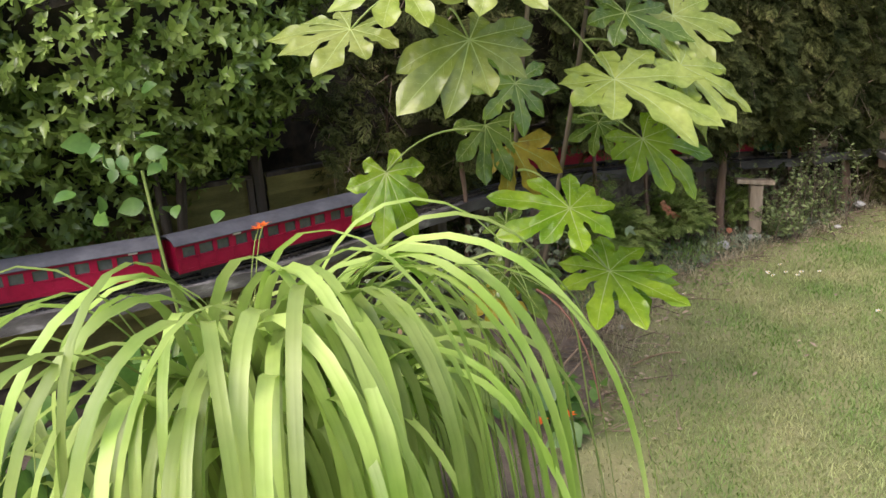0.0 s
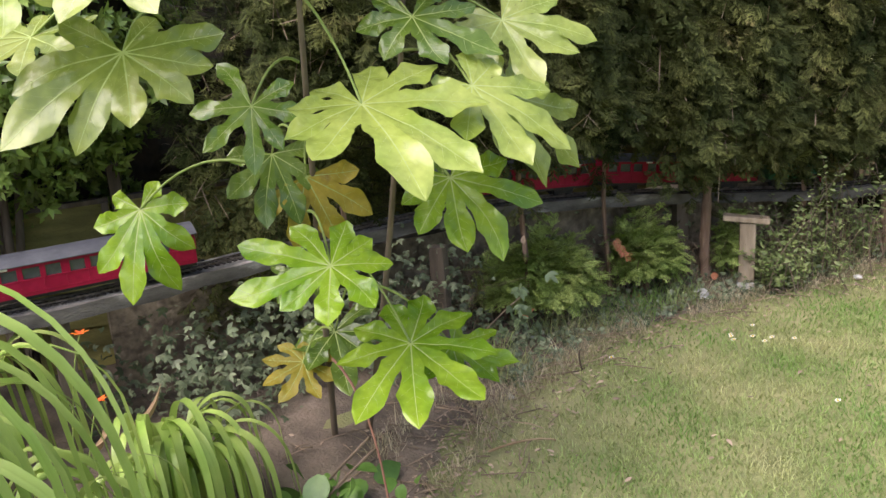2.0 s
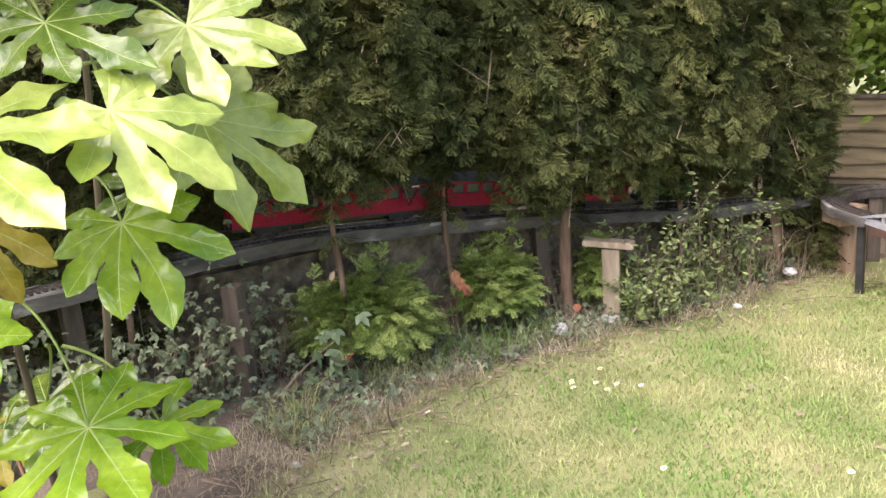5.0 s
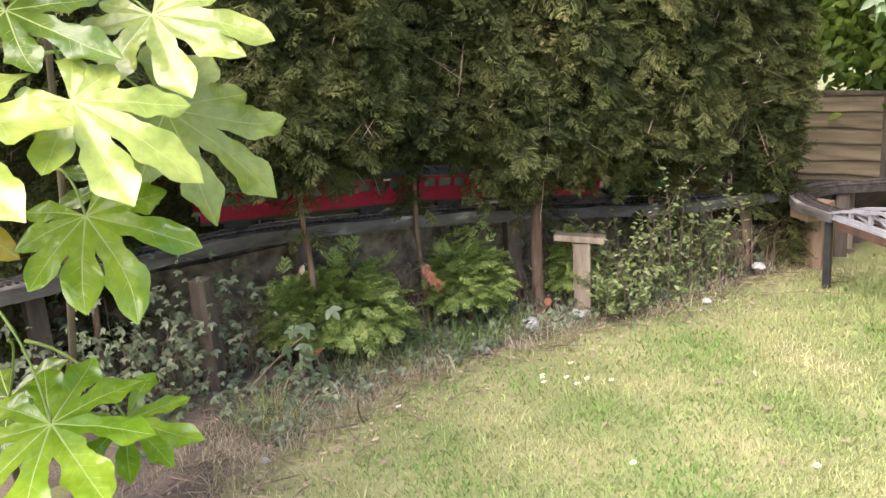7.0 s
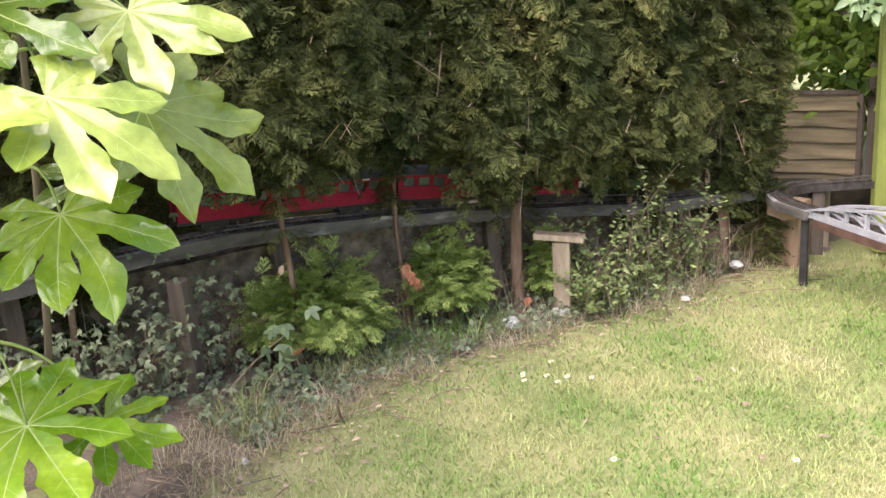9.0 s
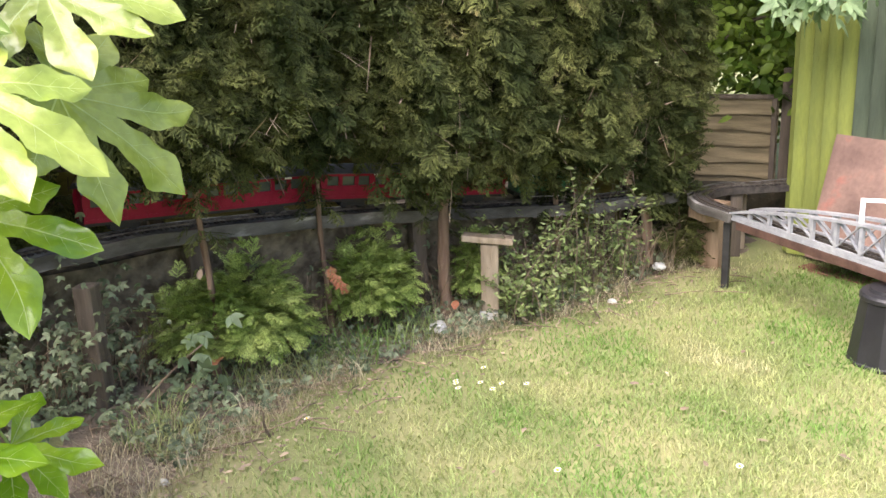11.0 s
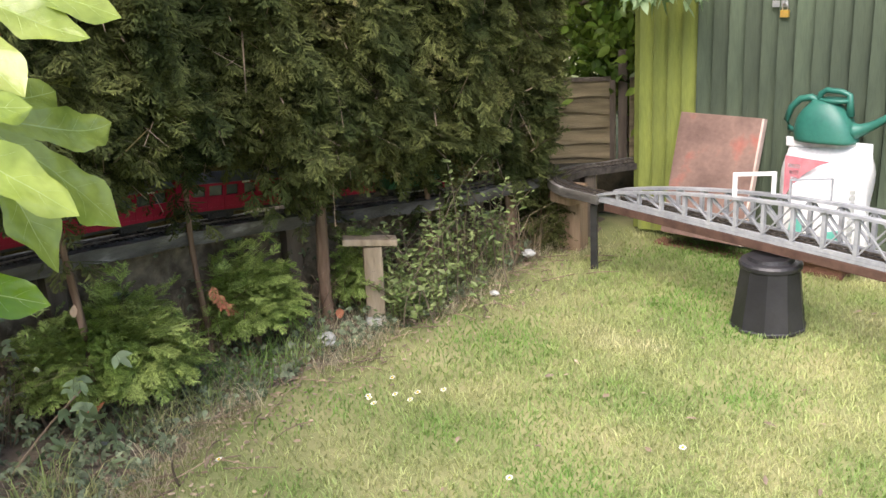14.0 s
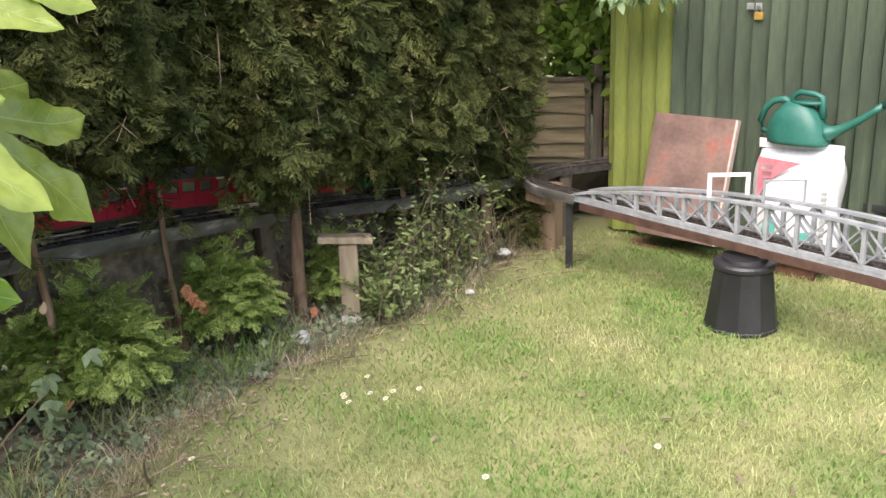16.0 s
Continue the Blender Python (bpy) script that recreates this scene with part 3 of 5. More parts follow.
# sack of compost and the watering can on it
paver = thing("paving_block", pose(SX, SY, 0, 0, 0, SYAW) @ pose(1.115, -0.105, 0.022), "worn brown paving block under the compost sack", "paving block")
part("block", a_box((0.24, 0.11, 0.080), None, 0.006), M_BRICK, paver)
sack_m = pose(SX, SY, 0, 0, 0, SYAW) @ pose(1.115, -0.125, 0.062)
sack = thing("compost_sack", sack_m, "full white plastic compost sack with red and teal print", "sack")
bm = bmesh.new()
rows = []
for k in range(15):
    t = k / 14
    w = 0.205 * (1 - 0.10 * abs(2 * t - 1) ** 3) + 0.006 * math.sin(9 * t)
    d = 0.10 * max(0.18, (1 - abs(2 * t - 1) ** 4)) if t > 0.1 else 0.10 * (0.75 + 2.5 * t)
    row = []
    for i in range(28):
        a = 2 * math.pi * i / 28
        c, s = math.cos(a), math.sin(a)
        ex = lambda u, p: math.copysign(abs(u) ** p, u)
        wob = 0.006 * math.sin(5 * a + 7 * t) + 0.004 * math.sin(11 * a - 5 * t)
        row.append(bm.verts.new(((w + wob) * ex(c, 0.55), (d + wob) * ex(s, 0.8), 0.542 * t + 0.015 * c * t)))
    rows.append(row)
for a, b in zip(rows, rows[1:]):
    for i in range(28):
        bm.faces.new((a[i], a[(i + 1) % 28], b[(i + 1) % 28], b[i]))
bm.faces.new(rows[0]), bm.faces.new(rows[-1])
part("filled_body", bm, M_BAG, sack, smooth=True)
bm = bmesh.new()
box(bm, (0.40, 0.012, 0.045), pose(0, 0.0, 0.556, 8), 0.004)
part("top_seam", bm, M_BAG, sack, "crimped white seam")


def print_patch(pts, name, material):
    """A print lying just over the sack's front."""
    v = [(x, -0.108, z) for x, z in pts] + [(x, -0.098, z) for x, z in pts]
    n = len(pts)
    return mesh_ob(name, v, [tuple(range(n))[::-1]] + [(i, (i + 1) % n, n + (i + 1) % n, n + i) for i in range(n)], material, sack)


print_patch([(-0.15, 0.30), (-0.12, 0.36), (-0.07, 0.42), (0.0, 0.475), (0.06, 0.50), (-0.15, 0.51)], "red_print", M_BAGRED)
print_patch([(-0.12, 0.12), (-0.06, 0.10), (-0.05, 0.20), (-0.10, 0.26)], "teal_print", M_BAGTEAL)
print_patch([(0.06, 0.10), (0.13, 0.12), (0.12, 0.19), (0.05, 0.17)], "teal_print", M_BAGTEAL)
for k in range(9):
    print_patch([(0.155, 0.14 + 0.028 * k), (0.178, 0.145 + 0.028 * k), (0.178, 0.162 + 0.028 * k), (0.155, 0.157 + 0.028 * k)], "print_bar", M_BAGGREY)
for k in range(4):
    print_patch([(-0.135 + 0.008 * k, 0.475 - 0.03 * k), (-0.075 - 0.006 * k, 0.475 - 0.03 * k), (-0.075 - 0.006 * k, 0.455 - 0.03 * k), (-0.135 + 0.008 * k, 0.455 - 0.03 * k)], "emblem_bar", M_BAG)

can = thing("watering_can", sack_m @ pose(-0.005, 0.0, 0.573, 0, 0, 0), "green plastic watering can standing on the compost sack", "watering can")
bm = bmesh.new()
rows = []
for k in range(13):
    t = k / 12
    z = 0.185 * t
    x0 = -0.150 + 0.075 * t ** 2.4 - 0.01 * math.sin(math.pi * t)
    x1 = 0.135 - 0.035 * t - 0.075 * t ** 3
    d = 0.085 * (1 - 0.55 * t ** 3.2)
    row = []
    for i in range(24):
        a = 2 * math.pi * i / 24
        c, s = math.cos(a), math.sin(a)
        row.append(bm.verts.new(((x0 + x1) / 2 + (x1 - x0) / 2 * math.copysign(abs(c) ** 0.7, c), d * math.copysign(abs(s) ** 0.8, s), z)))
    rows.append(row)
for a, b in zip(rows, rows[1:]):
    for i in range(24):
        bm.faces.new((a[i], a[(i + 1) % 24], b[(i + 1) % 24], b[i]))
bm.faces.new(rows[0]), bm.faces.new(rows[-1])
part("body", bm, M_CAN, can, smooth=True)
bm = bmesh.new()
tube(bm, bent((0.11, 0, 0.055), (0.18, 0, 0.06), (0.35, 0, 0.20), 9), [0.042, 0.034, 0.027, 0.022, 0.019, 0.017, 0.016, 0.015, 0.015], 12)
part("spout", bm, M_CAN, can, smooth=True)
bm = bmesh.new()
lathe(bm, [(0.014, 0.0), (0.018, 0.02), (0.036, 0.055), (0.038, 0.062), (0.033, 0.066)], 20, Matrix.Translation((0.345, 0, 0.195)) @ pose(0, 0, 0, 0, 60, 0))
part("rose", bm, M_CANDARK, can, "dark green sprinkler rose", smooth=True)
bm = bmesh.new()
tube(bm, [(-0.135, 0, 0.03), (-0.185, 0, 0.045), (-0.200, 0, 0.085), (-0.180, 0, 0.145), (-0.140, 0, 0.185), (-0.09, 0, 0.195), (-0.05, 0, 0.18)], [0.013, 0.014, 0.014, 0.015, 0.016, 0.017, 0.015], 10)
part("rear_handle", bm, M_CAN, can, smooth=True)
bm = bmesh.new()
tube(bm, [(-0.06, 0, 0.165), (-0.045, 0, 0.215), (-0.02, 0, 0.232), (0.05, 0, 0.228), (0.085, 0, 0.215), (0.095, 0, 0.12)], [0.014, 0.013, 0.013, 0.013, 0.014, 0.018], 10)
part("carrying_handle", bm, M_CAN, can, smooth=True)
bm = bmesh.new()
lathe(bm, [(0.05, 0.0), (0.055, 0.01), (0.05, 0.02), (0.044, 0.012)], 20, pose(0.02, 0, 0.178) @ Matrix.Diagonal((1.3, 0.8, 1, 1)))
part("filler_rim", bm, M_CAN, can, smooth=True)

# ---- waney-lap fence ----


def fence(points, name, tall, material, label):
    """Panels of overlapping wavy boards between posts."""
    f = thing(name, Matrix(), label, "fence", kind="structure")
    for a, b in zip(points, points[1:]):
        a, b = Vector((*a, 0)), Vector((*b, 0))
        span, yaw = (b - a).length, math.degrees(math.atan2(b.y - a.y, b.x - a.x))
        m = pose(a.x, a.y, 0, 0, 0, yaw)
        part("fence_post", a_box((0.055, 0.06, tall + 0.20), m @ pose(0, 0.02, (tall + 0.20) / 2 - 0.03), 0.005), M_FENCEPOST, f)
        part("capping", a_box((span - 0.08, 0.05, 0.022), m @ pose(span / 2, 0, tall + 0.004), 0.003), M_FENCEPOST, f)
        for k in range(int(tall / 0.094)):
            z0, n = tall - 0.105 * (k + 1) + 0.0115 * k, 16
            bm = bmesh.new()
            ph, rows = rng.uniform(0, 6), []
            for i in range(n + 1):
                x = 0.04 + (span - 0.08) * i / n
                low = z0 + 0.007 * math.sin(5.1 * x + ph) + 0.005 * math.sin(13 * x + 2 * ph)
                rows.append([bm.verts.new(m @ Vector(p)) for p in ((x, -0.024, low), (x, -0.010, low), (x, 0.004, z0 + 0.118), (x, -0.004, z0 + 0.118))])
            for p, q in zip(rows, rows[1:]):
                for i in range(4):
                    bm.faces.new((p[i], p[(i + 1) % 4], q[(i + 1) % 4], q[i]))
            bm.faces.new(rows[0]), bm.faces.new(rows[-1])
            part("waney_board", bm, material, f)
        part("batten", a_box((0.03, 0.02, tall), m @ pose(span - 0.06, -0.035, tall / 2), 0.002), M_FENCEPOST, f)
    return f


fence([(-0.75, 5.40), (0.36, 5.42), (1.5, 5.45)], "fence_back", 0.79, M_FENCE, "waney-lap timber fence panel with dark posts")
fence([(-3.5, -0.8), (-2.55, 1.0), (-1.78, 2.55), (-1.22, 3.70), (-0.48, 5.05)], "fence_side", 0.84, M_FENCE_MOSS, "mossy waney-lap fence behind the railway deck")

# ---- the train ----


def along(s):
    """The pose of the track's middle at s metres along the deck."""
    k = min(max(s / 0.05, 0), len(main_line) - 2.001)
    i, t = int(k), k - int(k)
    d, n = sideways(main_line)
    p = main_line[i] * (1 - t) + main_line[i + 1] * t + n[i] * 0.10
    dz = math.degrees(math.atan2(main_line[i + 1][2] - main_line[i][2], 0.05))
    return pose(p[0], p[1], p[2] + 0.014, 0, 0, math.degrees(math.atan2(d[i][1], d[i][0]))) @ pose(0, 0, 0, 0, -dz, 0)


def wheelset(t, x, r=0.016, parent=None):
    bm = bmesh.new()
    for y in (-0.022, 0.022):
        lathe(bm, [(r, -0.003), (r + 0.002, -0.002), (r, 0.003)], 14, pose(x, y, r, 90))
    tube(bm, [(x, -0.022, r), (x, 0.022, r)], 0.003, 6)
    part("wheelset", bm, M_UNDER, parent or t)


def coach(m, length, windows, label):
    """A little crimson carriage: panelled body with glazed windows, curved roof, bogies."""
    t = thing("model_coach", m @ Matrix.Diagonal((1.15, 1.10, 1.06, 1)), label, "model coach", "coaches of the model train")
    W, Z0, Z1 = 0.115, 0.045, 0.155
    part("underframe", a_box((length, W - 0.02, 0.014), pose(0, 0, 0.038), 0.002), M_UNDER, t)
    for x in (-length * 0.33, length * 0.33):
        bm = bmesh.new()
        for y in (-0.032, 0.032):
            box(bm, (0.10, 0.006, 0.018), pose(x, y, 0.020))
            box(bm, (0.018, 0.010, 0.014), pose(x - 0.032, y, 0.017)), box(bm, (0.018, 0.010, 0.014), pose(x + 0.032, y, 0.017))
        box(bm, (0.03, 0.06, 0.012), pose(x, 0, 0.026))
        bogie = part("bogie", bm, M_UNDER, t)
        for dx in (-0.032, 0.032):
            wheelset(t, x + dx, parent=bogie)
    bm = bmesh.new()
    waist, eave = Z0 + 0.055, Z1 - 0.014
    for y in (-W / 2, W / 2):
        box(bm, (length, 0.005, waist - Z0), pose(0, y, (waist + Z0) / 2))
        box(bm, (length, 0.005, Z1 - eave), pose(0, y, (Z1 + eave) / 2))
        box(bm, (length, 0.008, 0.004), pose(0, y, waist)), box(bm, (length, 0.008, 0.003), pose(0, y, Z0 + 0.012))
        pitch = (length - 0.02) / windows
        for k in range(windows + 1):
            box(bm, (0.016 if k % 3 else 0.026, 0.005, eave - waist), pose(-length / 2 + 0.010 + pitch * k, y, (waist + eave) / 2))
            box(bm, (0.003, 0.008, waist - Z0), pose(-length / 2 + 0.010 + pitch * k, y, (waist + Z0) / 2))
    for x in (-length / 2 + 0.012, length / 2 - 0.012):
        box(bm, (0.005, W, Z1 - Z0), pose(x, 0, (Z0 + Z1) / 2))
    body = part("body", bm, M_RED, t)
    pitch = (length - 0.02) / windows
    for y in (-W / 2 + 0.006, W / 2 - 0.006):
        for k in range(windows):
            part("window_pane", a_box((pitch - 0.012, 0.002, eave - waist), pose(-length / 2 + 0.010 + pitch * (k + 0.5), y, (waist + eave) / 2)), M_GLASS, body)
    for k in range(2):
        part("label_plate", a_box((0.030, 0.002, 0.007), pose(length * (0.40 - 0.62 * k), -W / 2 - 0.0042, eave + 0.006)), M_CREAM, body)
    bm = bmesh.new()
    rows = []
    for x in (-length / 2 - 0.008, length / 2 + 0.008):
        top = [bm.verts.new((x, 0.070 * u, Z1 + 0.030 * (1 - abs(u) ** 2.2))) for u in np.linspace(-1, 1, 13)]
        low = [bm.verts.new((x, 0.070 * u, Z1 - 0.003 + 0.026 * (1 - abs(u) ** 2.2))) for u in np.linspace(1, -1, 13)]
        rows.append(top + low)
    for i in range(26):
        bm.faces.new((rows[0][i], rows[0][(i + 1) % 26], rows[1][(i + 1) % 26], rows[1][i]))
    bm.faces.new(rows[0]), bm.faces.new(rows[1])
    part("roof", bm, M_COACHROOF, t, "plain grey curved roof")
    for x in (-length / 2 - 0.018, length / 2 + 0.018):
        part("coupling", a_box((0.036, 0.012, 0.006), pose(x, 0, 0.032), 0.001), M_UNDER, t)
    return t


for at_s in (1.06, 2.06):
    coach(along(at_s), 0.815, 12, "crimson model coach with grey roof standing on the timber deck")
for at_s in (4.20, 5.20):
    coach(along(at_s), 0.815, 12, "crimson model coach with grey roof behind the hedge trunks")


def engine(m):
    t = thing("model_locomotive", m, "small green model tank engine at the head of the coaches", "model locomotive")
    part("frame", a_box((0.30, 0.085, 0.016), pose(0, 0, 0.040), 0.002), M_UNDER, t)
    bm = bmesh.new()
    lathe(bm, [(0.005, -0.09), (0.036, -0.088), (0.038, -0.08), (0.038, 0.09)], 20, pose(0.055, 0, 0.098, 0, 90, 0))
    part("boiler", bm, M_LOCO, t, smooth=True)
    for y in (-0.046, 0.046):
        tank = part("side_tank", a_box((0.14, 0.018, 0.060), pose(0.03, y, 0.080), 0.003), M_LOCO, t)
        part("name_plate", a_box((0.04, 0.002, 0.010), pose(0.03, y * 1.21, 0.085)), M_RED, tank, "plain red plate")
    bm = bmesh.new()
    for y in (-0.052, 0.052):
        box(bm, (0.085, 0.004, 0.055), pose(-0.095, y, 0.075)), box(bm, (0.010, 0.004, 0.06), pose(-0.133, y, 0.13)), box(bm, (0.014, 0.004, 0.06), pose(-0.060, y, 0.13))
    box(bm, (0.004, 0.104, 0.11), pose(-0.053, 0, 0.105)), box(bm, (0.004, 0.104, 0.055), pose(-0.137, 0, 0.075))
    cab = part("cab", bm, M_LOCO, t)
    for y in (-0.0545, 0.0545):
        bm = bmesh.new()
        box(bm, (0.060, 0.002, 0.004), pose(-0.096, y, 0.103)), box(bm, (0.060, 0.002, 0.004), pose(-0.096, y, 0.158)), box(bm, (0.004, 0.002, 0.058), pose(-0.127, y, 0.13)), box(bm, (0.004, 0.002, 0.058), pose(-0.066, y, 0.13))
        part("cab_lining", bm, M_CREAM, cab, "pale lining round the cab opening")
    part("cab_roof", a_box((0.105, 0.120, 0.008), pose(-0.095, 0, 0.165), 0.003), M_UNDER, t)
    bm = bmesh.new()
    lathe(bm, [(0.014, 0.125), (0.012, 0.15), (0.015, 0.178), (0.017, 0.182), (0.010, 0.184)], 16, pose(0.115, 0, 0))
    part("chimney", bm, M_UNDER, t, smooth=True)
    bm = bmesh.new()
    lathe(bm, [(0.015, 0.125), (0.014, 0.146), (0.008, 0.156), (0.002, 0.158)], 16, pose(0.03, 0, 0))
    part("dome", bm, M_BRASS, t, smooth=True)
    for x in (-0.075, 0.0, 0.075):
        wheelset(t, x, 0.022)
    part("buffer_beam", a_box((0.008, 0.095, 0.022), pose(0.152, 0, 0.040), 0.001), M_RED, t)
    part("coupling_rod", a_box((0.16, 0.003, 0.006), pose(0, -0.032, 0.022)), M_STEEL, t)
    return t


engine(along(5.88) @ Matrix.Scale(1.1, 4))

# ---- conifer hedge ----


def spray_template(seed):
    """A flat, drooping, fern-like spray of cypress along +y, unit long."""
    r = np.random.default_rng(seed)
    v, q = [], []

    def blade(p, d, ln, w, n, small=False):
        d = d / np.linalg.norm(d)
        s = np.cross(d, n)
        s /= np.linalg.norm(s) + 1e-9
        k = len(v)
        if small:
            v.extend([p - s * w * 0.6, p + s * w * 0.6, p + d * ln + s * w * 0.35, p + d * ln - s * w * 0.35])
            q.append((k, k + 1, k + 2, k + 3))
            return
        v.extend([p - s * w * 0.5, p + s * w * 0.5, p + d * ln * 0.6 + s * w * 0.8, p + d * ln * 0.6 - s * w * 0.8])
        v.extend([p + d * ln + s * w * 0.1, p + d * ln - s * w * 0.1])
        q.append((k, k + 1, k + 2, k + 3)), q.append((k + 3, k + 2, k + 4, k + 5))

    n = np.array([0, 0, 1.0])
    for k in range(7):
        t = 0.06 + 0.90 * k / 7
        p = np.array([0.03 * math.sin(5 * t + seed), t, -0.28 * t * t])
        for side in (-1, 1):
            ang = radians(r.uniform(20, 62)) * side
            d = np.array([math.sin(ang), math.cos(ang), -0.30 * t + r.uniform(-0.38, 0.38)])
            ln = (0.44 * (1 - t) + 0.13) * r.uniform(0.75, 1.2)
            blade(p, d, ln, 0.034, n)
            for j in (0.35, 0.6, 0.82):
                for s2 in (-1, 1):
                    if r.random() < 0.78:
                        a2 = ang + s2 * radians(r.uniform(25, 42))
                        blade(p + d * ln * j, np.array([math.sin(a2), math.cos(a2), -0.3 + r.uniform(-0.2, 0.2)]), ln * (0.42 - 0.2 * j) + 0.05, 0.031, n, True)
    blade(np.array([0, 0, 0.0]), np.array([0, 1, -0.28]), 1.03, 0.03, n)
    return np.array(v), np.array(q)


SPRAYS = [spray_template(k) for k in range(6)]
OUT = np.array([0.86, -0.50, 0.0])  # the hedge's face looks this way


def crown_mats(count, at, half, z0, z1, size, r, front=0.85, ragged=0.12):
    """Spray poses over the faces of a rounded upright block."""
    mats = []
    along_h = np.array([0.50, 0.86, 0.0])
    while len(mats) < count:
        u, h = r.uniform(-1, 1), r.random()
        z = z0 + (z1 - z0) * h ** 1.05
        depth = half[1] * math.sqrt(max(0.05, 1 - 0.45 * abs(u) ** 3)) * (1 + 0.22 * math.sin(4 * z + 5 * u + at[0] * 7))
        if h < 0.12:
            depth *= 0.35 + 5.4 * h
        face = 1 if r.random() < front else -1
        k = depth * face * r.uniform(0.45, 1.05)
        p = np.array([at[0], at[1], 0]) + along_h * half[0] * u + OUT * k + (0, 0, z + r.uniform(-ragged, ragged) * (0.5 if h < 0.1 else 1))
        tip = OUT * face * r.uniform(0.4, 1.0) + along_h * r.uniform(-0.9, 0.9) + np.array([0, 0, r.uniform(-1.3, 0.4) + (0.45 if h < 0.15 else 0)])
        nrm = np.array([0, 0, 1.0]) + OUT * face * r.uniform(0.2, 1.0) + r.normal(0, 0.25, 3)
        mats.append(facing(tip, nrm, p, size * r.uniform(0.6, 1.25)))
    return mats


def conifer(at, bottom, top, half, count, seed, lean=(0, 0), thick=0.016, low=70, side=(0, 0)):
    r = np.random.default_rng(seed)
    t = thing("hedge_conifer", pose(0, 0, 0), "dark green cypress hedge tree with bare reddish trunk", "conifer", "conifer hedge")
    bm = bmesh.new()
    z0 = float(ground_z(at[0], at[1])) - 0.04
    pts = [(at[0] + lean[0] * k + 0.012 * math.sin(3 * k + seed) + 0.009 * math.sin(17 * k + 2 * seed), at[1] + lean[1] * k + 0.008 * math.sin(13 * k + seed), z0 + (top * 0.8 - z0) * k) for k in np.linspace(0, 1, 22)]
    rad = [thick * (1.35 if k == 0 else 1) * (1 - 0.03 * k) * r.uniform(0.90, 1.12) for k in range(22)]
    tube(bm, pts, rad, 9)
    for k in range(5):
        a, z = r.uniform(0, 6.28), bottom + r.uniform(-0.02, 0.2)
        p = Vector((at[0] + lean[0] * z / top, at[1], z))
        tube(bm, bent(p, p + Vector((math.cos(a) * 0.12, math.sin(a) * 0.12, 0.02)), p + Vector((math.cos(a) * 0.22, math.sin(a) * 0.22, r.uniform(0.05, 0.2))), 5), [0.010, 0.008, 0.006, 0.004, 0.002], 5)
    part("trunk", bm, M_BARK, t, "peeling reddish-brown bark", smooth=True)
    hang = []
    for k in range(low):
        a, z = r.uniform(0, 6.28), bottom + 0.06 - 0.34 * r.random() ** 2.2
        o = np.array([math.cos(a), math.sin(a), 0.0])
        hang.append(facing(o + OUT * 0.5 + (0, 0, -0.5), np.array([0, 0, 1.0]) + o, np.array([at[0], at[1], z]) + o * r.uniform(0.0, 0.13), 0.11 * r.uniform(0.7, 1.2)))
    crown = scatter("crown", SPRAYS, crown_mats(count, (at[0] + side[0], at[1] + side[1]), half, bottom, top, 0.106, r) + hang, M_CYP, t)
    tagged(crown, kind="stuff")
    # dead inner twigs
    v, f = [], []
    for k in range(700):
        u, z = r.uniform(-1, 1), r.uniform(bottom + 0.02, top)
        p = np.array([at[0], at[1], z]) + np.array([0.5, 0.86, 0]) * half[0] * u + OUT * half[1] * r.uniform(-0.6, 0.95)
        d = r.normal(0, 1, 3) * 0.075 + OUT * 0.04 - (0, 0, 0.02)
        s = np.cross(d, (0.3, 0.2, 1)) * 0.022
        c = len(v)
        v += [p - s, p + s, p + d + s * 0.4, p + d - s * 0.4]
        f.append((c, c + 1, c + 2, c + 3))
    tagged(mesh_ob("dead_wood", v, f, M_TWIG, t), kind="stuff")
    return t


# the first two are added behind the deck to darken the gap past the fatsia
conifer((-2.02, 1.45), 0.25, 2.6, (0.42, 0.14), 1100, 17, (0, 0), 0.016, 10)
conifer((-2.05, 2.02), 0.55, 2.6, (0.34, 0.14), 800, 18, (0, 0), 0.016, 10)
conifer((-1.66, 1.55), 1.12, 2.5, (0.36, 0.24), 1350, 11)
conifer((-1.22, 2.27), 0.89, 2.6, (0.36, 0.27), 2250, 12, (0.0, 0.0), 0.016, 40)
conifer((-1.11, 2.85), 0.86, 2.6, (0.36, 0.27), 2250, 13, (-0.03, 0.02), 0.014, 30)
conifer((-0.78, 3.31), 0.66, 2.6, (0.34, 0.29), 2400, 14, (0.03, 0.0), 0.030, 30)
conifer((-0.46, 3.90), 0.62, 2.6, (0.34, 0.28), 2100, 15)
conifer((-0.15, 4.42), 0.44, 2.7, (0.21, 0.20), 2100, 16, (0.02, 0.0), 0.030, 25, (-0.03, 0.10))


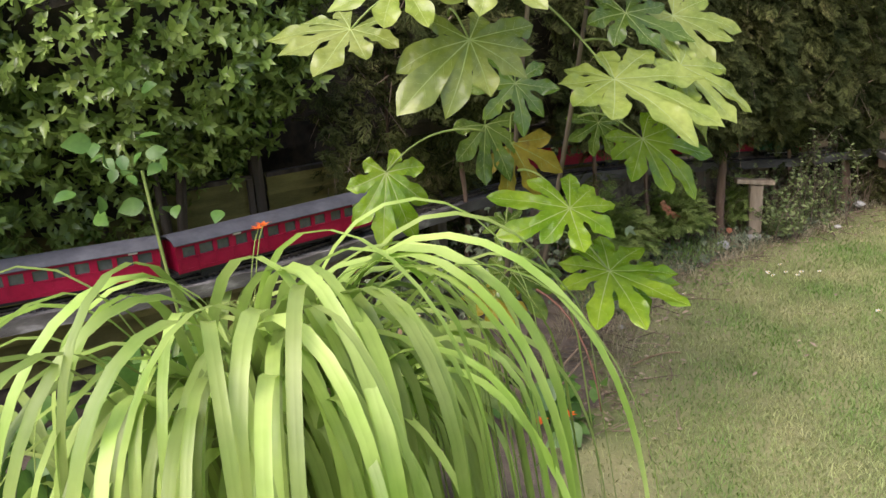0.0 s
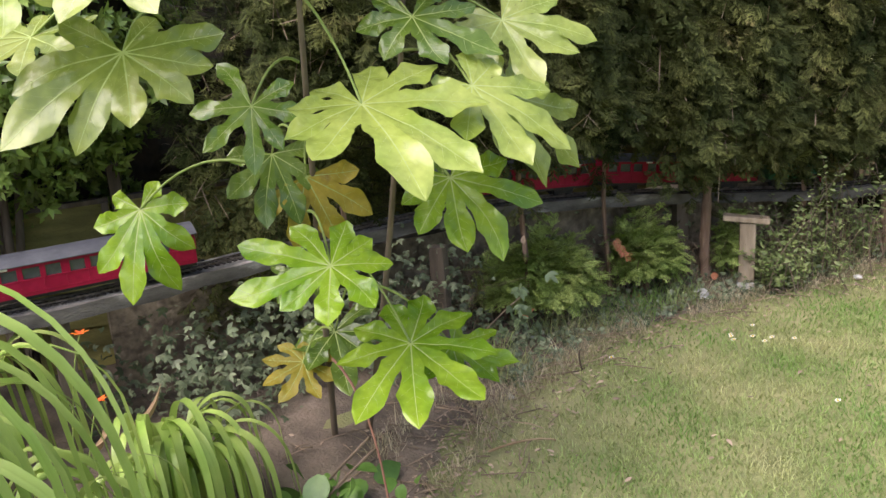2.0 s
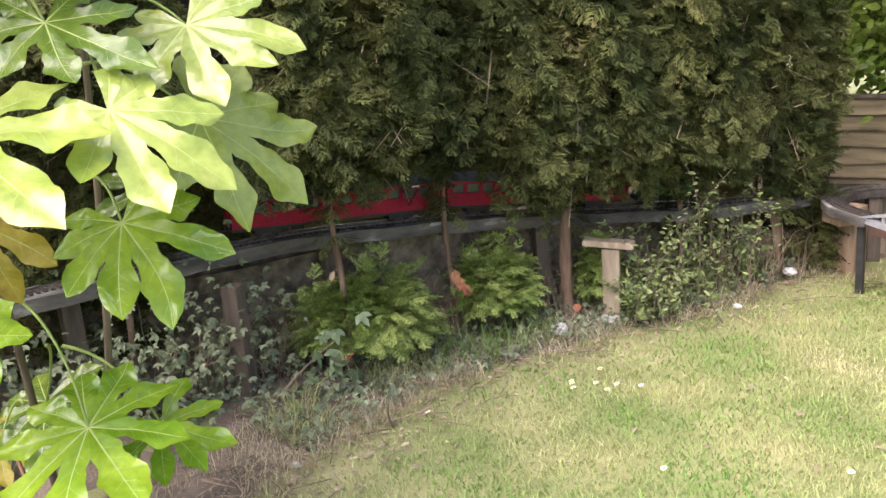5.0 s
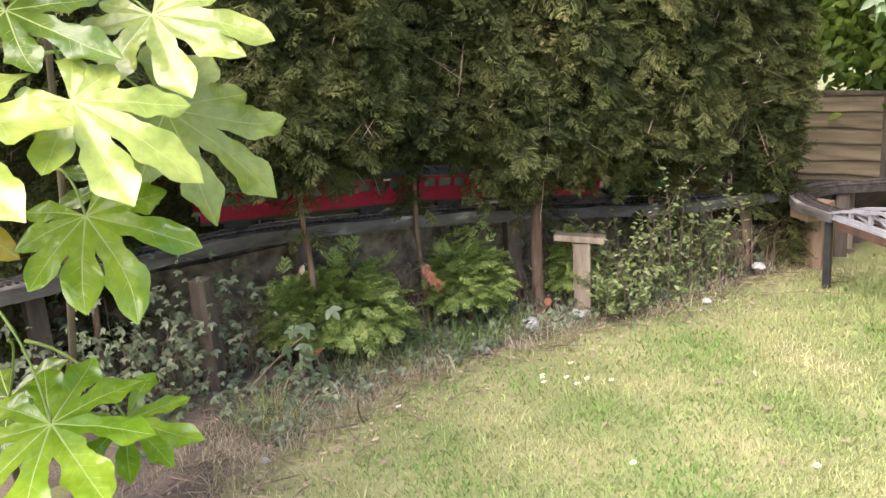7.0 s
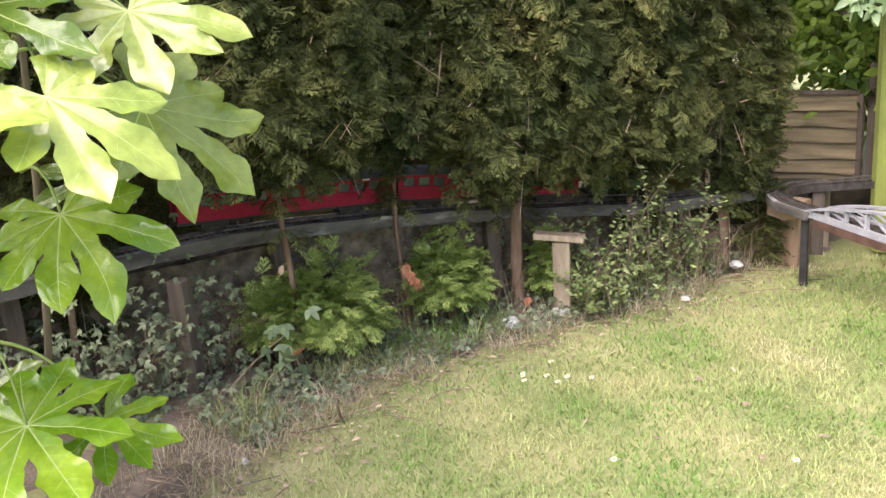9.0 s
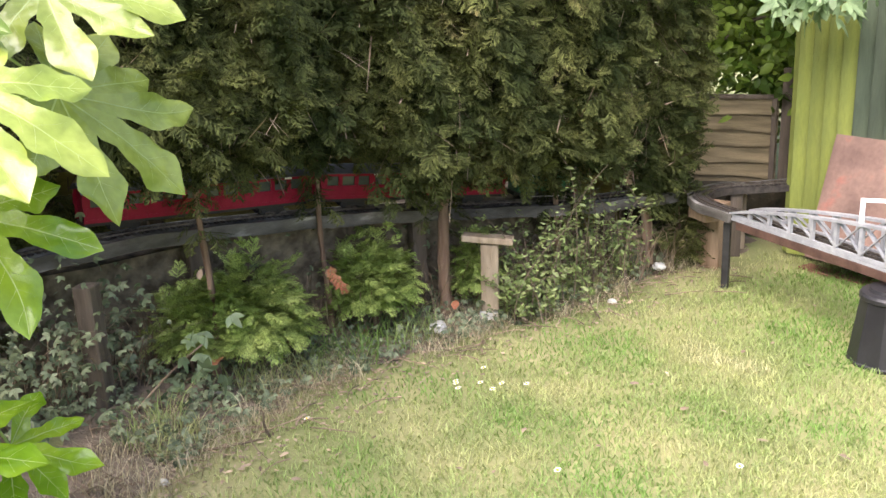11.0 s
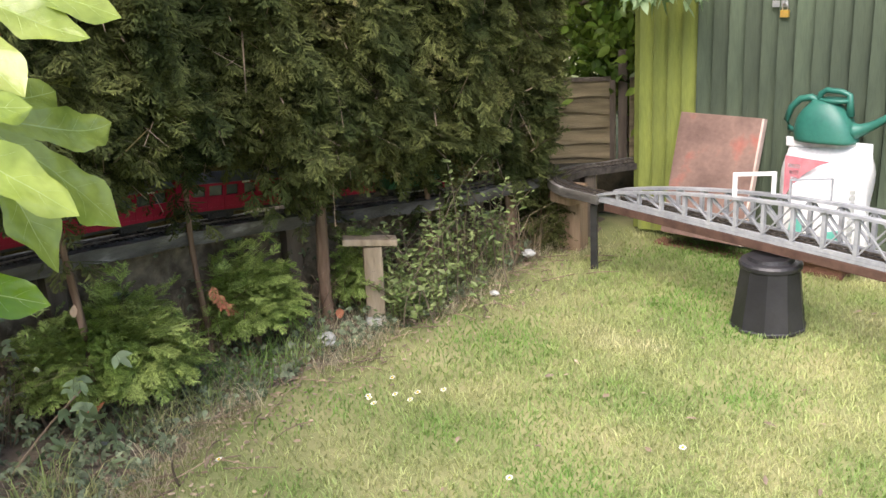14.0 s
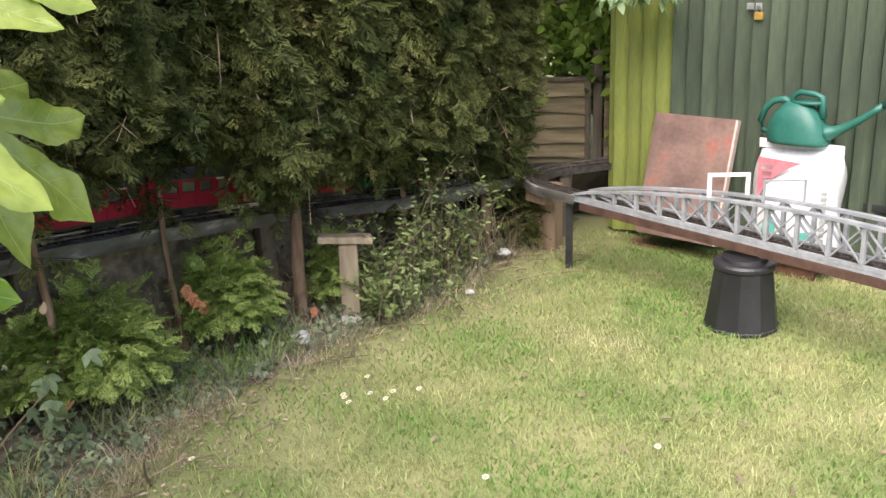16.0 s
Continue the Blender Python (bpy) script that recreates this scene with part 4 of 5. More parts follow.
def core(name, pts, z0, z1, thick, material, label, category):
    """A lumpy upright filler that closes the view or stands in for shade."""
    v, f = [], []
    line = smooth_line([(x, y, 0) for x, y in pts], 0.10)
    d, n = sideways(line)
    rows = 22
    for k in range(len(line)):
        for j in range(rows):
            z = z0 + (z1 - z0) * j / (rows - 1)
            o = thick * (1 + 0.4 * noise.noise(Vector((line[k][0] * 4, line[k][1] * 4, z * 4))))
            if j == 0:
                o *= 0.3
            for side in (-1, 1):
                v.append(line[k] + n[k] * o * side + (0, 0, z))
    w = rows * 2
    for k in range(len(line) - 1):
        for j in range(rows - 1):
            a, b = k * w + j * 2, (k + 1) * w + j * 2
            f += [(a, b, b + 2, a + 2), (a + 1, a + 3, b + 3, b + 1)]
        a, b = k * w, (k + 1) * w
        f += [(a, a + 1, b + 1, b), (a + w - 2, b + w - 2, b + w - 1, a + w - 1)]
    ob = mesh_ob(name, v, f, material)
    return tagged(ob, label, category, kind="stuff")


# dark filler in the hedge, coloured like the shade between its sprays
core("hedge_interior", [(-1.85, 1.35), (-1.35, 2.2), (-0.9, 3.15), (-0.42, 4.05), (-0.3, 4.3)], 1.0, 2.45, 0.09, M_CORE, "near-black filler for the shade inside the conifer hedge", "twigs")
# added backdrop, nearly black where the gaps past the fence are in shade
core("dark_backdrop", [(-4.2, -1.6), (-3.45, 1.2), (-2.85, 2.95), (-2.25, 4.15), (-1.35, 5.35), (-0.85, 6.05)], 0.0, 1.9, 0.16, M_CORE, "near-black backdrop added behind the side fence to close the view", "undergrowth")

# low young cypress in front of the trunks


def bush(at, radius, height, count, seed, label, material=None, size=0.088, foot=0.05):
    r = np.random.default_rng(seed)
    t = thing("cypress_bush", pose(0, 0, 0), label, "conifer bush", "young cypress bushes")
    mats = []
    for k in range(count):
        d = r.normal(0, 1, 3)
        d[2] = abs(d[2]) * 0.8
        d /= np.linalg.norm(d)
        lump = 1 + 0.35 * noise.noise(Vector((d[0] * 3 + seed, d[1] * 3, d[2] * 3)))
        p = np.array([*at, foot]) + d * np.array([radius * 1.05, radius * 1.05, height * 0.98]) * lump * r.uniform(0.2, 1.0)
        mats.append(facing(d + OUT * 0.4 + r.normal(0, 0.45, 3) + np.array([0, 0, -0.15]), np.array([0, 0, 1]) + d * 0.5, p, size * r.uniform(0.6, 1.2)))
    tagged(scatter("foliage", SPRAYS, mats, material or M_CYP_BRIGHT, t), kind="stuff")
    for k in range(6):
        a = r.uniform(0, 6.28)
        bm = bmesh.new()
        tube(bm, bent((at[0], at[1], -0.02), (at[0], at[1], height * 0.4), (at[0] + radius * 0.6 * math.cos(a), at[1] + radius * 0.6 * math.sin(a), height * 0.8), 5), [0.011, 0.009, 0.007, 0.005, 0.003], 6)
        part("stem", bm, M_BARK, t)
    return t


# filler wall added under the deck, hiding the fence where shade should be
core("undergrowth", [(-2.35, 0.75), (-1.95, 1.6), (-1.55, 2.5), (-1.12, 3.3), (-0.72, 4.0), (-0.5, 4.35)], 0.0, 0.50, 0.07, M_UNDERDECK, "lumpy brown filler put under the railway deck for its shade", "twigs")
# stands for the shadow under the curved deck, built as a dark mass
core("fence_foot_shade", [(-0.45, 4.95), (-0.1, 5.22), (0.45, 5.30)], 0.0, 0.30, 0.05, M_CORE, "near-black mass in place of shade along the foot of the back fence", "undergrowth")
bush((-1.21, 2.46), 0.22, 0.30, 1200, 21, "young bright green cypress bush at the hedge foot", None, 0.078, 0.16)
bush((-1.34, 2.26), 0.14, 0.26, 560, 23, "young bright green cypress bush at the hedge foot", None, 0.074, 0.18)
bush((-0.97, 3.02), 0.18, 0.30, 900, 22, "young green cypress bush beside a bare trunk", None, 0.076, 0.17)
bush((-0.67, 3.45), 0.09, 0.28, 300, 24, "young green cypress bush beside the weathered post", None, 0.074, 0.13)
bush((-0.02, 4.60), 0.11, 0.40, 380, 25, "dark cypress growth at the foot of the last hedge tree", M_CYP)

# ---- leafy things made of many small leaves ----
LEAF_S = [leaf_template(1, 0.42, 0.25, d) for d in (0.1, 0.25, -0.05)]


def leaves(name, parent, points, dirs, size, material, r, template=LEAF_S, jitter=0.5, up=0.7):
    mats = []
    for p, d in zip(points, dirs):
        tip = np.array(d) + r.normal(0, jitter, 3)
        mats.append(facing(tip, np.array([0.3, -0.3, up]) + r.normal(0, 0.45, 3), p, size * r.uniform(0.6, 1.3)))
    ob = scatter(name, template, mats, material, parent)
    return tagged(ob, kind="stuff")


def whorl_template(seed, n=7):
    r = np.random.default_rng(seed)
    got = []
    for k in range(n):
        a = 2 * math.pi * k / n + r.uniform(-0.3, 0.3)
        tip = np.array([math.cos(a), math.sin(a), r.uniform(0.4, 1.7)])
        got.append(moved(leaf_template(1, 0.44, 0.3, 0.15, 4), facing(tip, np.array([0, 0, 1.0]) - tip * 0.3, np.array([0, 0, -0.12 * (k % 3)]), r.uniform(0.7, 1.1))))
    return merged(got)


WHORLS = [whorl_template(k) for k in range(5)]


def evergreen(at, half, count, seed, label, size=0.058):
    """A shrub whose whole surface is whorls of small glossy leaves."""
    r = np.random.default_rng(seed)
    t = thing("evergreen_shrub", pose(0, 0, 0), label, "shrub")
    mats = []
    for k in range(count):
        d = r.normal(0, 1, 3)
        d /= np.linalg.norm(d)
        lump = 1 + 0.16 * noise.noise(Vector((d[0] * 3 + seed, d[1] * 3, d[2] * 3)))
        p = np.array(at) + d * np.array(half) * lump * r.uniform(0.72, 1.03)
        ax = d + r.normal(0, 0.35, 3) + np.array([0, 0, 0.35])
        ax /= np.linalg.norm(ax)
        x = np.cross(ax, r.normal(0, 1, 3))
        x /= np.linalg.norm(x)
        mats.append(frame_np(x, np.cross(ax, x), ax, p, size * r.uniform(0.7, 1.3)))
    tagged(scatter("foliage", WHORLS, mats, M_SHRUB, t), kind="stuff")
    # near-black ball inside; the shade between the leaves is its colour
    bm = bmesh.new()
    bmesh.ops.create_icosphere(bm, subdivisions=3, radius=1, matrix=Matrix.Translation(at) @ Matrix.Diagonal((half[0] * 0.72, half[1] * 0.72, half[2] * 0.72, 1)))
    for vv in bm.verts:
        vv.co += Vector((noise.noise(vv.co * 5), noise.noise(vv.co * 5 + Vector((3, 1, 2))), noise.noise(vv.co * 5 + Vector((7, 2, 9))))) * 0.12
    tagged(part("shade_core", bm, M_CORE, t), kind="stuff")
    for k in range(5):
        a = 1.3 * k
        bm = bmesh.new()
        tube(bm, bent((at[0] + 0.05 * math.cos(a), at[1] + 0.05 * math.sin(a), -0.05), (at[0], at[1], at[2] * 0.5), (at[0] + 0.3 * math.cos(a), at[1] + 0.3 * math.sin(a), at[2]), 6), [0.025, 0.022, 0.019, 0.016, 0.013, 0.010], 7)
        part("stem", bm, M_STEM, t, smooth=True)
    return t


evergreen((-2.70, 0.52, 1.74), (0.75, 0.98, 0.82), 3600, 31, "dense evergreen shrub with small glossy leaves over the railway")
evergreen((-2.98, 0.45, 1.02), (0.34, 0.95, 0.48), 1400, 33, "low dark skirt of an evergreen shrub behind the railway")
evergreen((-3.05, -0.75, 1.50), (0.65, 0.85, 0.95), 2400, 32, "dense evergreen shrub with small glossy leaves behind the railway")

# ---- the large-leaved fatsia ----
UP = np.array([0.0, 0.0, 1.0])
LOBES = ((0, 1.0), (38, 0.98), (-38, 0.96), (78, 0.86), (-78, 0.84), (118, 0.76), (-118, 0.74), (156, 0.50), (-156, 0.48))


def lobe_width(t):
    """Half the width of a lobe at t of its length: joined web, slight waist, broad shoulder, pointed tip."""
    return float(np.interp(t, (0, 0.36, 0.44, 0.54, 0.64, 0.73, 0.82, 0.90, 0.955, 1.0), (0.38, 0.115, 0.094, 0.124, 0.148, 0.148, 0.124, 0.082, 0.040, 0.0)))


def ring(turn, size):
    """The lobes of an undisturbed leaf whose middle lobe is turned from straight down."""
    return tuple((turn + deg, size * rel) for deg, rel in LOBES)


def fatsia_leaf(plant, hub, azimuth, tilt, lobes, material, stem, seed, droop=0.07, curl=0.04):
    """One palmate leaf: its face looks towards azimuth, tilted to the sky; lobes as (degrees clockwise from the downhill line, length)."""
    r = np.random.default_rng(seed)
    e, a = radians(tilt), radians(azimuth)
    ahead = np.array([math.cos(a), math.sin(a), 0.0])
    m = facing(ahead * math.sin(e) - UP * math.cos(e), ahead * math.cos(e) + UP * math.sin(e), np.array(hub))
    size = max(ln for deg, ln in lobes)
    order = sorted((deg, ln / size) for deg, ln in lobes)
    ths = [radians(deg + r.uniform(-2, 2)) for deg, ln in order]
    v, q, vv, vq = [], [], [], []
    steps, cols = 20, 9
    wave = r.uniform(0, 6.28)
    for n_l, (deg, rel) in enumerate(order):
        th, ln = ths[n_l], size * rel * r.uniform(0.97, 1.05)
        lim = ((th - ths[n_l - 1]) / 2 if n_l else 0.30, (ths[n_l + 1] - th) / 2 if n_l < len(order) - 1 else 0.30)
        dr, ph, fat, bow = droop * r.uniform(-0.3, 2.4), r.uniform(0, 6), r.uniform(0.92, 1.10), r.normal(0, 0.07)

        def at(t, u, up=0.0):
            bound = math.tan(lim[1] if u > 0 else lim[0]) * t * ln * (1.0 if t < 0.36 else 1.05)
            tooth = 1 + min(1.0, max(0.0, (t - 0.42) / 0.1)) * (0.07 * math.sin(25 * t + ph + (1.5 if u > 0 else 0)) + 0.09 * abs(math.sin(15 * t + 2 * ph + (0.6 if u > 0 else 0))))
            hw = min(bound, max(0.0, lobe_width(t)) * size * (0.55 + 0.45 * rel) * fat * tooth)
            off = hw * u
            th2 = th + bow * max(0.0, t - 0.35) ** 2 * 2
            x = t * ln * math.sin(th2) + off * math.cos(th2)
            y = t * ln * math.cos(th2) - off * math.sin(th2)
            rho = math.hypot(x, y) / size
            ang = math.atan2(x, y)
            free = min(1.0, max(0.0, (t - 0.38) / 0.3))
            z = size * (0.10 * rho * (1 - rho) + 0.040 * rho * math.sin(2 * ang + wave)) - dr * ln * 1.9 * max(0.0, t - 0.36) ** 2
            z -= 0.17 * hw * (1 - abs(u)) ** 1.3
            z += free * hw * (0.24 * math.sin(12 * t + ph + 2 * u) * abs(u) ** 1.5 - curl * abs(u)) + 0.03 * hw * math.sin(34 * t + 5 * abs(u)) * (1 - abs(u)) * abs(u) * 4
            return np.array([x, y, z + up])

        base, vb = len(v), len(vv)
        for k in range(steps + 1):
            t = k / steps
            for c in range(cols):
                v.append(at(t, 2 * c / (cols - 1) - 1))
            vw = 0.0021 * (1 - 0.8 * t) * size / 0.3
            side = np.array([math.cos(th), -math.sin(th), 0]) * vw
            p = at(min(t, 0.97), 0, 0.0010)
            vv += [p + side, p - side]
        for k in range(steps):
            for c in range(cols - 1):
                p = base + k * cols + c
                q.append((p, p + 1, p + cols + 1, p + cols))
            p = vb + 2 * k
            vq.append((p, p + 1, p + 3, p + 2))
        for k in range(5):
            for sg in (-1, 1):
                t0, vb = 0.28 + 0.13 * k + r.uniform(-0.02, 0.02), len(vv)
                for j in range(5):
                    p = at(t0 + 0.028 * j, sg * 0.19 * j, 0.0010)
                    off = np.array([math.sin(th), math.cos(th), 0]) * 0.0006 * (1 - 0.18 * j)
                    vv += [p + off, p - off]
                vq += [(vb + 2 * j, vb + 2 * j + 1, vb + 2 * j + 3, vb + 2 * j + 2) for j in range(4)]
    v = np.array(v) @ m[:3, :3].T + m[:3, 3]
    vv = np.array(vv) @ m[:3, :3].T + m[:3, 3]
    leaf = mesh_ob("leaf", v, q, material, plant, smooth=True)
    mesh_ob("vein", vv, vq, M_VEIN, leaf)
    h, st = Vector(hub), Vector(stem)
    bm = bmesh.new()
    back = Vector(m[:3, 1]) * -0.12 - Vector(m[:3, 2]) * 0.05
    tube(bm, bent(h - Vector(m[:3, 2]) * 0.002, (h + back) * 0.55 + st * 0.45 + Vector((0, 0, 0.07)), st, 9), [0.0038, 0.0036, 0.0036, 0.0037, 0.0039, 0.0042, 0.0046, 0.005, 0.006], 7)
    part("petiole", bm, M_PETIOLE, leaf, smooth=True)
    return leaf


fatsia = thing("fatsia", pose(0, 0, 0), "tall fatsia shrub with large glossy palmate leaves beside the lawn", "shrub")
STEMS = (((-1.20, 0.95, -0.05), (-1.05, 0.85, 1.0), (-0.86, 0.72, 1.75)), ((-1.15, 1.06, -0.05), (-0.95, 1.12, 0.8), (-0.78, 1.08, 1.65)), ((-0.87, 0.73, 1.72), (-0.95, 0.50, 1.82), (-1.0, 0.22, 1.75)))
for a, b, c in STEMS:
    bm = bmesh.new()
    tube(bm, bent(a, b, c, 10), [0.013, 0.0125, 0.012, 0.0115, 0.011, 0.0105, 0.010, 0.0095, 0.009, 0.008], 9)
    part("stem", bm, M_STEM, fatsia, smooth=True)
L, G, Y, B = M_FATSIA_LIGHT, M_FATSIA, M_FATSIA_YELLOW, M_FATSIA_FRESH
fatsia_leaf(fatsia, (-0.507, 0.574, 1.349), -49, 66, ((-172, 0.20), (-134, 0.27), (-87, 0.325), (-48, 0.385), (-22, 0.40), (21, 0.285), (50, 0.235), (90, 0.20), (135, 0.19)), L, (-0.88, 0.72, 1.66), 1)
fatsia_leaf(fatsia, (-0.36, 0.858, 1.364), -30, 45, ((-170, 0.12), (-128, 0.14), (-82, 0.24), (-42, 0.32), (-13, 0.29), (22, 0.21), (62, 0.13), (105, 0.11)), L, (-0.79, 1.05, 1.58), 2)
fatsia_leaf(fatsia, (-0.475, 1.165, 1.30), 0, 34, ((-160, 0.20), (-119, 0.26), (-92, 0.28), (-67, 0.34), (-34, 0.345), (4, 0.30), (45, 0.24), (90, 0.18)), L, (-0.80, 1.06, 1.45), 3)
fatsia_leaf(fatsia, (-0.525, 0.935, 1.082), -44, 49, ((-150, 0.15), (-106, 0.19), (-68, 0.28), (-29, 0.31), (2, 0.275), (33, 0.22), (65, 0.18), (108, 0.15)), B, (-0.82, 1.02, 1.15), 5)
fatsia_leaf(fatsia, (-0.68, 0.56, 0.888), -50, 52, ((-165, 0.17), (-130, 0.15), (-92, 0.18), (-44, 0.20), (2, 0.20), (42, 0.19), (72, 0.29), (108, 0.30), (145, 0.19)), B, (-0.97, 0.75, 0.98), 7)
fatsia_leaf(fatsia, (-0.619, 0.798, 0.58), -51, 71, ((-168, 0.25), (-134, 0.25), (-78, 0.26), (-38, 0.35), (-5, 0.34), (28, 0.345), (74, 0.23), (118, 0.20), (160, 0.22)), B, (-0.95, 0.85, 0.85), 8)
fatsia_leaf(fatsia, (-0.475, 1.17, 1.525), -42, 46, ((-155, 0.15), (-112, 0.20), (-76, 0.30), (-48, 0.25), (-13, 0.26), (32, 0.23), (72, 0.17), (115, 0.13)), L, (-0.80, 1.06, 1.62), 4)
fatsia_leaf(fatsia, (-0.561, 0.861, 1.556), -40, 42, ((-140, 0.14), (-96, 0.20), (-54, 0.27), (-14, 0.19), (38, 0.16), (84, 0.17), (128, 0.13)), G, (-0.83, 0.85, 1.70), 6)
fatsia_leaf(fatsia, (-0.80, 0.09, 1.53), -35, 38, ((-140, 0.14), (-98, 0.24), (-70, 0.22), (-42, 0.21), (0, 0.20), (29, 0.26), (58, 0.36), (80, 0.27), (125, 0.16)), L, (-1.02, 0.36, 1.60), 11, 0.22)
fatsia_leaf(fatsia, (-1.36, 0.40, 1.03), -50, 18, ((-150, 0.10), (-95, 0.15), (-48, 0.20), (-14, 0.27), (10, 0.30), (36, 0.24), (70, 0.17), (120, 0.10)), B, (-1.03, 0.60, 1.16), 10, 0.2)
fatsia_leaf(fatsia, (-1.106, 0.928, 0.487), -60, 65, ((-146, 0.19), (-88, 0.21), (-52, 0.22), (-22, 0.30), (16, 0.21), (53, 0.16), (93, 0.14), (140, 0.14)), G, (-0.97, 0.90, 0.70), 9)
fatsia_leaf(fatsia, (-0.835, 0.474, 1.352), -51, 30, ((-120, 0.14), (-75, 0.16), (-33, 0.15), (-2, 0.19), (46, 0.18), (91, 0.18), (148, 0.18)), G, (-0.90, 0.72, 1.45), 16)
fatsia_leaf(fatsia, (-1.25, 0.10, 1.58), -60, 65, ((-110, 0.18), (-60, 0.20), (-15, 0.20), (19, 0.28), (55, 0.28), (89, 0.30), (122, 0.20), (165, 0.16)), L, (-1.0, 0.25, 1.72), 12)
fatsia_leaf(fatsia, (-0.624, 1.0, 0.50), -45, 62, ((-164, 0.18), (-110, 0.17), (-60, 0.22), (-37, 0.21), (-5, 0.20), (40, 0.16), (95, 0.14)), B, (-0.92, 0.92, 0.70), 19)
fatsia_leaf(fatsia, (-1.10, 0.74, 1.16), -35, 22, ((-95, 0.16), (-52, 0.22), (-15, 0.25), (18, 0.24), (50, 0.20), (95, 0.15)), G, (-1.0, 0.76, 1.22), 15)
fatsia_leaf(fatsia, (-1.02, 0.80, 1.08), -40, 18, ((-90, 0.18), (-56, 0.24), (-20, 0.26), (16, 0.25), (55, 0.20)), Y, (-0.98, 0.80, 1.18), 27)
fatsia_leaf(fatsia, (-1.12, 0.78, 0.42), -50, 55, ring(20, 0.17), Y, (-1.0, 0.82, 0.55), 17)
fatsia_leaf(fatsia, (-1.02, 0.72, 0.77), -50, 48, ring(-8, 0.13), G, (-0.98, 0.78, 0.88), 18)
fatsia_leaf(fatsia, (-0.80, 1.20, 1.10), -40, 30, ring(30, 0.17), G, (-0.84, 1.05, 1.20), 20)
fatsia_leaf(fatsia, (-0.70, 0.02, 1.80), -50, 40, ring(-30, 0.27), L, (-0.98, 0.22, 1.70), 24)
fatsia_leaf(fatsia, (-0.92, -0.10, 1.72), -55, 55, ring(20, 0.24), L, (-1.0, 0.20, 1.70), 13)
fatsia_leaf(fatsia, (-0.62, 0.92, 1.80), -50, 45, ring(-50, 0.24), L, (-0.82, 0.90, 1.72), 25)
r9 = np.random.default_rng(99)
# the top of the shrub: unseen leaves added as a roof to shade those below
for k in range(16):
    a = 2.4 * k
    hub = (-0.88 + 0.085 * math.sqrt(k) * math.cos(a), 0.62 + 0.16 * math.sqrt(k) * math.sin(a), 1.96 + 0.03 * (k % 7))
    fatsia_leaf(fatsia, hub, math.degrees(a), 70, ring(r9.uniform(-20, 20), r9.uniform(0.22, 0.28)), L, (-0.86, 0.72, 1.76), 300 + k, 0.10)
crisp = thing("brown_leaf", pose(-0.53, 0.83, 1.64, 60, 20, 30), "curled brown dead leaf caught in the fatsia", "dead leaf")
tv, tq = leaf_template(0.11, 0.07, 0.6, 0.4, 6)
mesh_ob("blade", tv, [tuple(int(i) for i in f) for f in tq], M_LITTER_RED, crisp, True)

# ---- montbretia clumps with arching strap leaves ----


def strap(parent, root, azim, length, rise, width, seed, material, twist=0.0):
    """A sword leaf that rises and arches over, folded along its middle."""
    r = np.random.default_rng(seed)
    n = 30
    d = np.array([math.cos(azim), math.sin(azim), 0.0])
    p, el = np.array(root, float), rise
    v, f = [], []
    turn = r.uniform(1.05, 1.4) * (rise + 1.45) / n
    side0 = np.array([-d[1], d[0], 0.0])
    for k in range(n + 1):
        t = k / n
        w = width * float(np.interp(t, (0, 0.1, 0.45, 0.8, 1), (0.45, 0.7, 1.0, 0.72, 0.03)))
        ahead = d * math.cos(el) + UP * math.sin(el)
        nn = -d * math.sin(el) + UP * math.cos(el)
        roll = twist * t
        s = side0 * math.cos(roll) + nn * math.sin(roll)
        for u, z in ((-1, 0.22), (-0.12, 0.0), (0, 0.05), (0.12, 0.0), (1, 0.22)):
            v.append(p + s * w * u + nn * w * z)
        p = p + ahead * length / n
        if p[2] < 0.02:
            p[2] = 0.02
        el -= turn * float(np.interp(t, (0, 0.34, 0.46, 0.60, 0.8, 1), (0.05, 0.5, 3.6, 1.8, 0.35, 0.1)))
        el = max(el, -1.45)
    for k in range(n):
        for i in range(4):
            a = 5 * k + i
            f.append((a, a + 1, a + 6, a + 5))
    return mesh_ob("strap_leaf", v, f, material, parent, True)


def clump(at, count, length, azim, spread, seed, width=0.016, radius=0.14, rise=(1.05, 1.5), dry=0.008):
    r = np.random.default_rng(seed)
    t = thing("montbretia_clump", pose(0, 0, 0), "arching light green strap leaves of a montbretia clump with orange flowers", "plant", "montbretia")
    for k in range(count):
        a = azim + r.normal(0, spread)
        q = r.uniform(0, 6.28)
        root = (at[0] + radius * r.random() * math.cos(q), at[1] + radius * r.random() * math.sin(q), 0.02)
        strap(t, root, a, length * r.uniform(0.62, 1.04), r.uniform(*rise), width * r.uniform(0.7, 1.25), seed * 1000 + k, M_STRAP_DRY if r.random() < dry else M_STRAP, r.uniform(-0.6, 0.6))
    return t


clump((-0.98, -0.84), 190, 2.45, -0.50, 0.78, 41, 0.0160, 0.20, (1.34, 1.57))
clump((-1.05, -0.34), 55, 1.25, -0.1, 0.9, 42, 0.0165, 0.14, (1.2, 1.52))
clump((-1.28, 0.30), 60, 0.98, -0.05, 0.65, 43, 0.0150, 0.10, (1.15, 1.5))
clump((-1.50, -1.0), 26, 1.35, -0.6, 1.0, 44, 0.0175, 0.16, (1.2, 1.5))
clump((-1.95, -0.1), 22, 1.45, 0.4, 1.4, 45, 0.016, 0.12, (1.35, 1.54), 0.02)

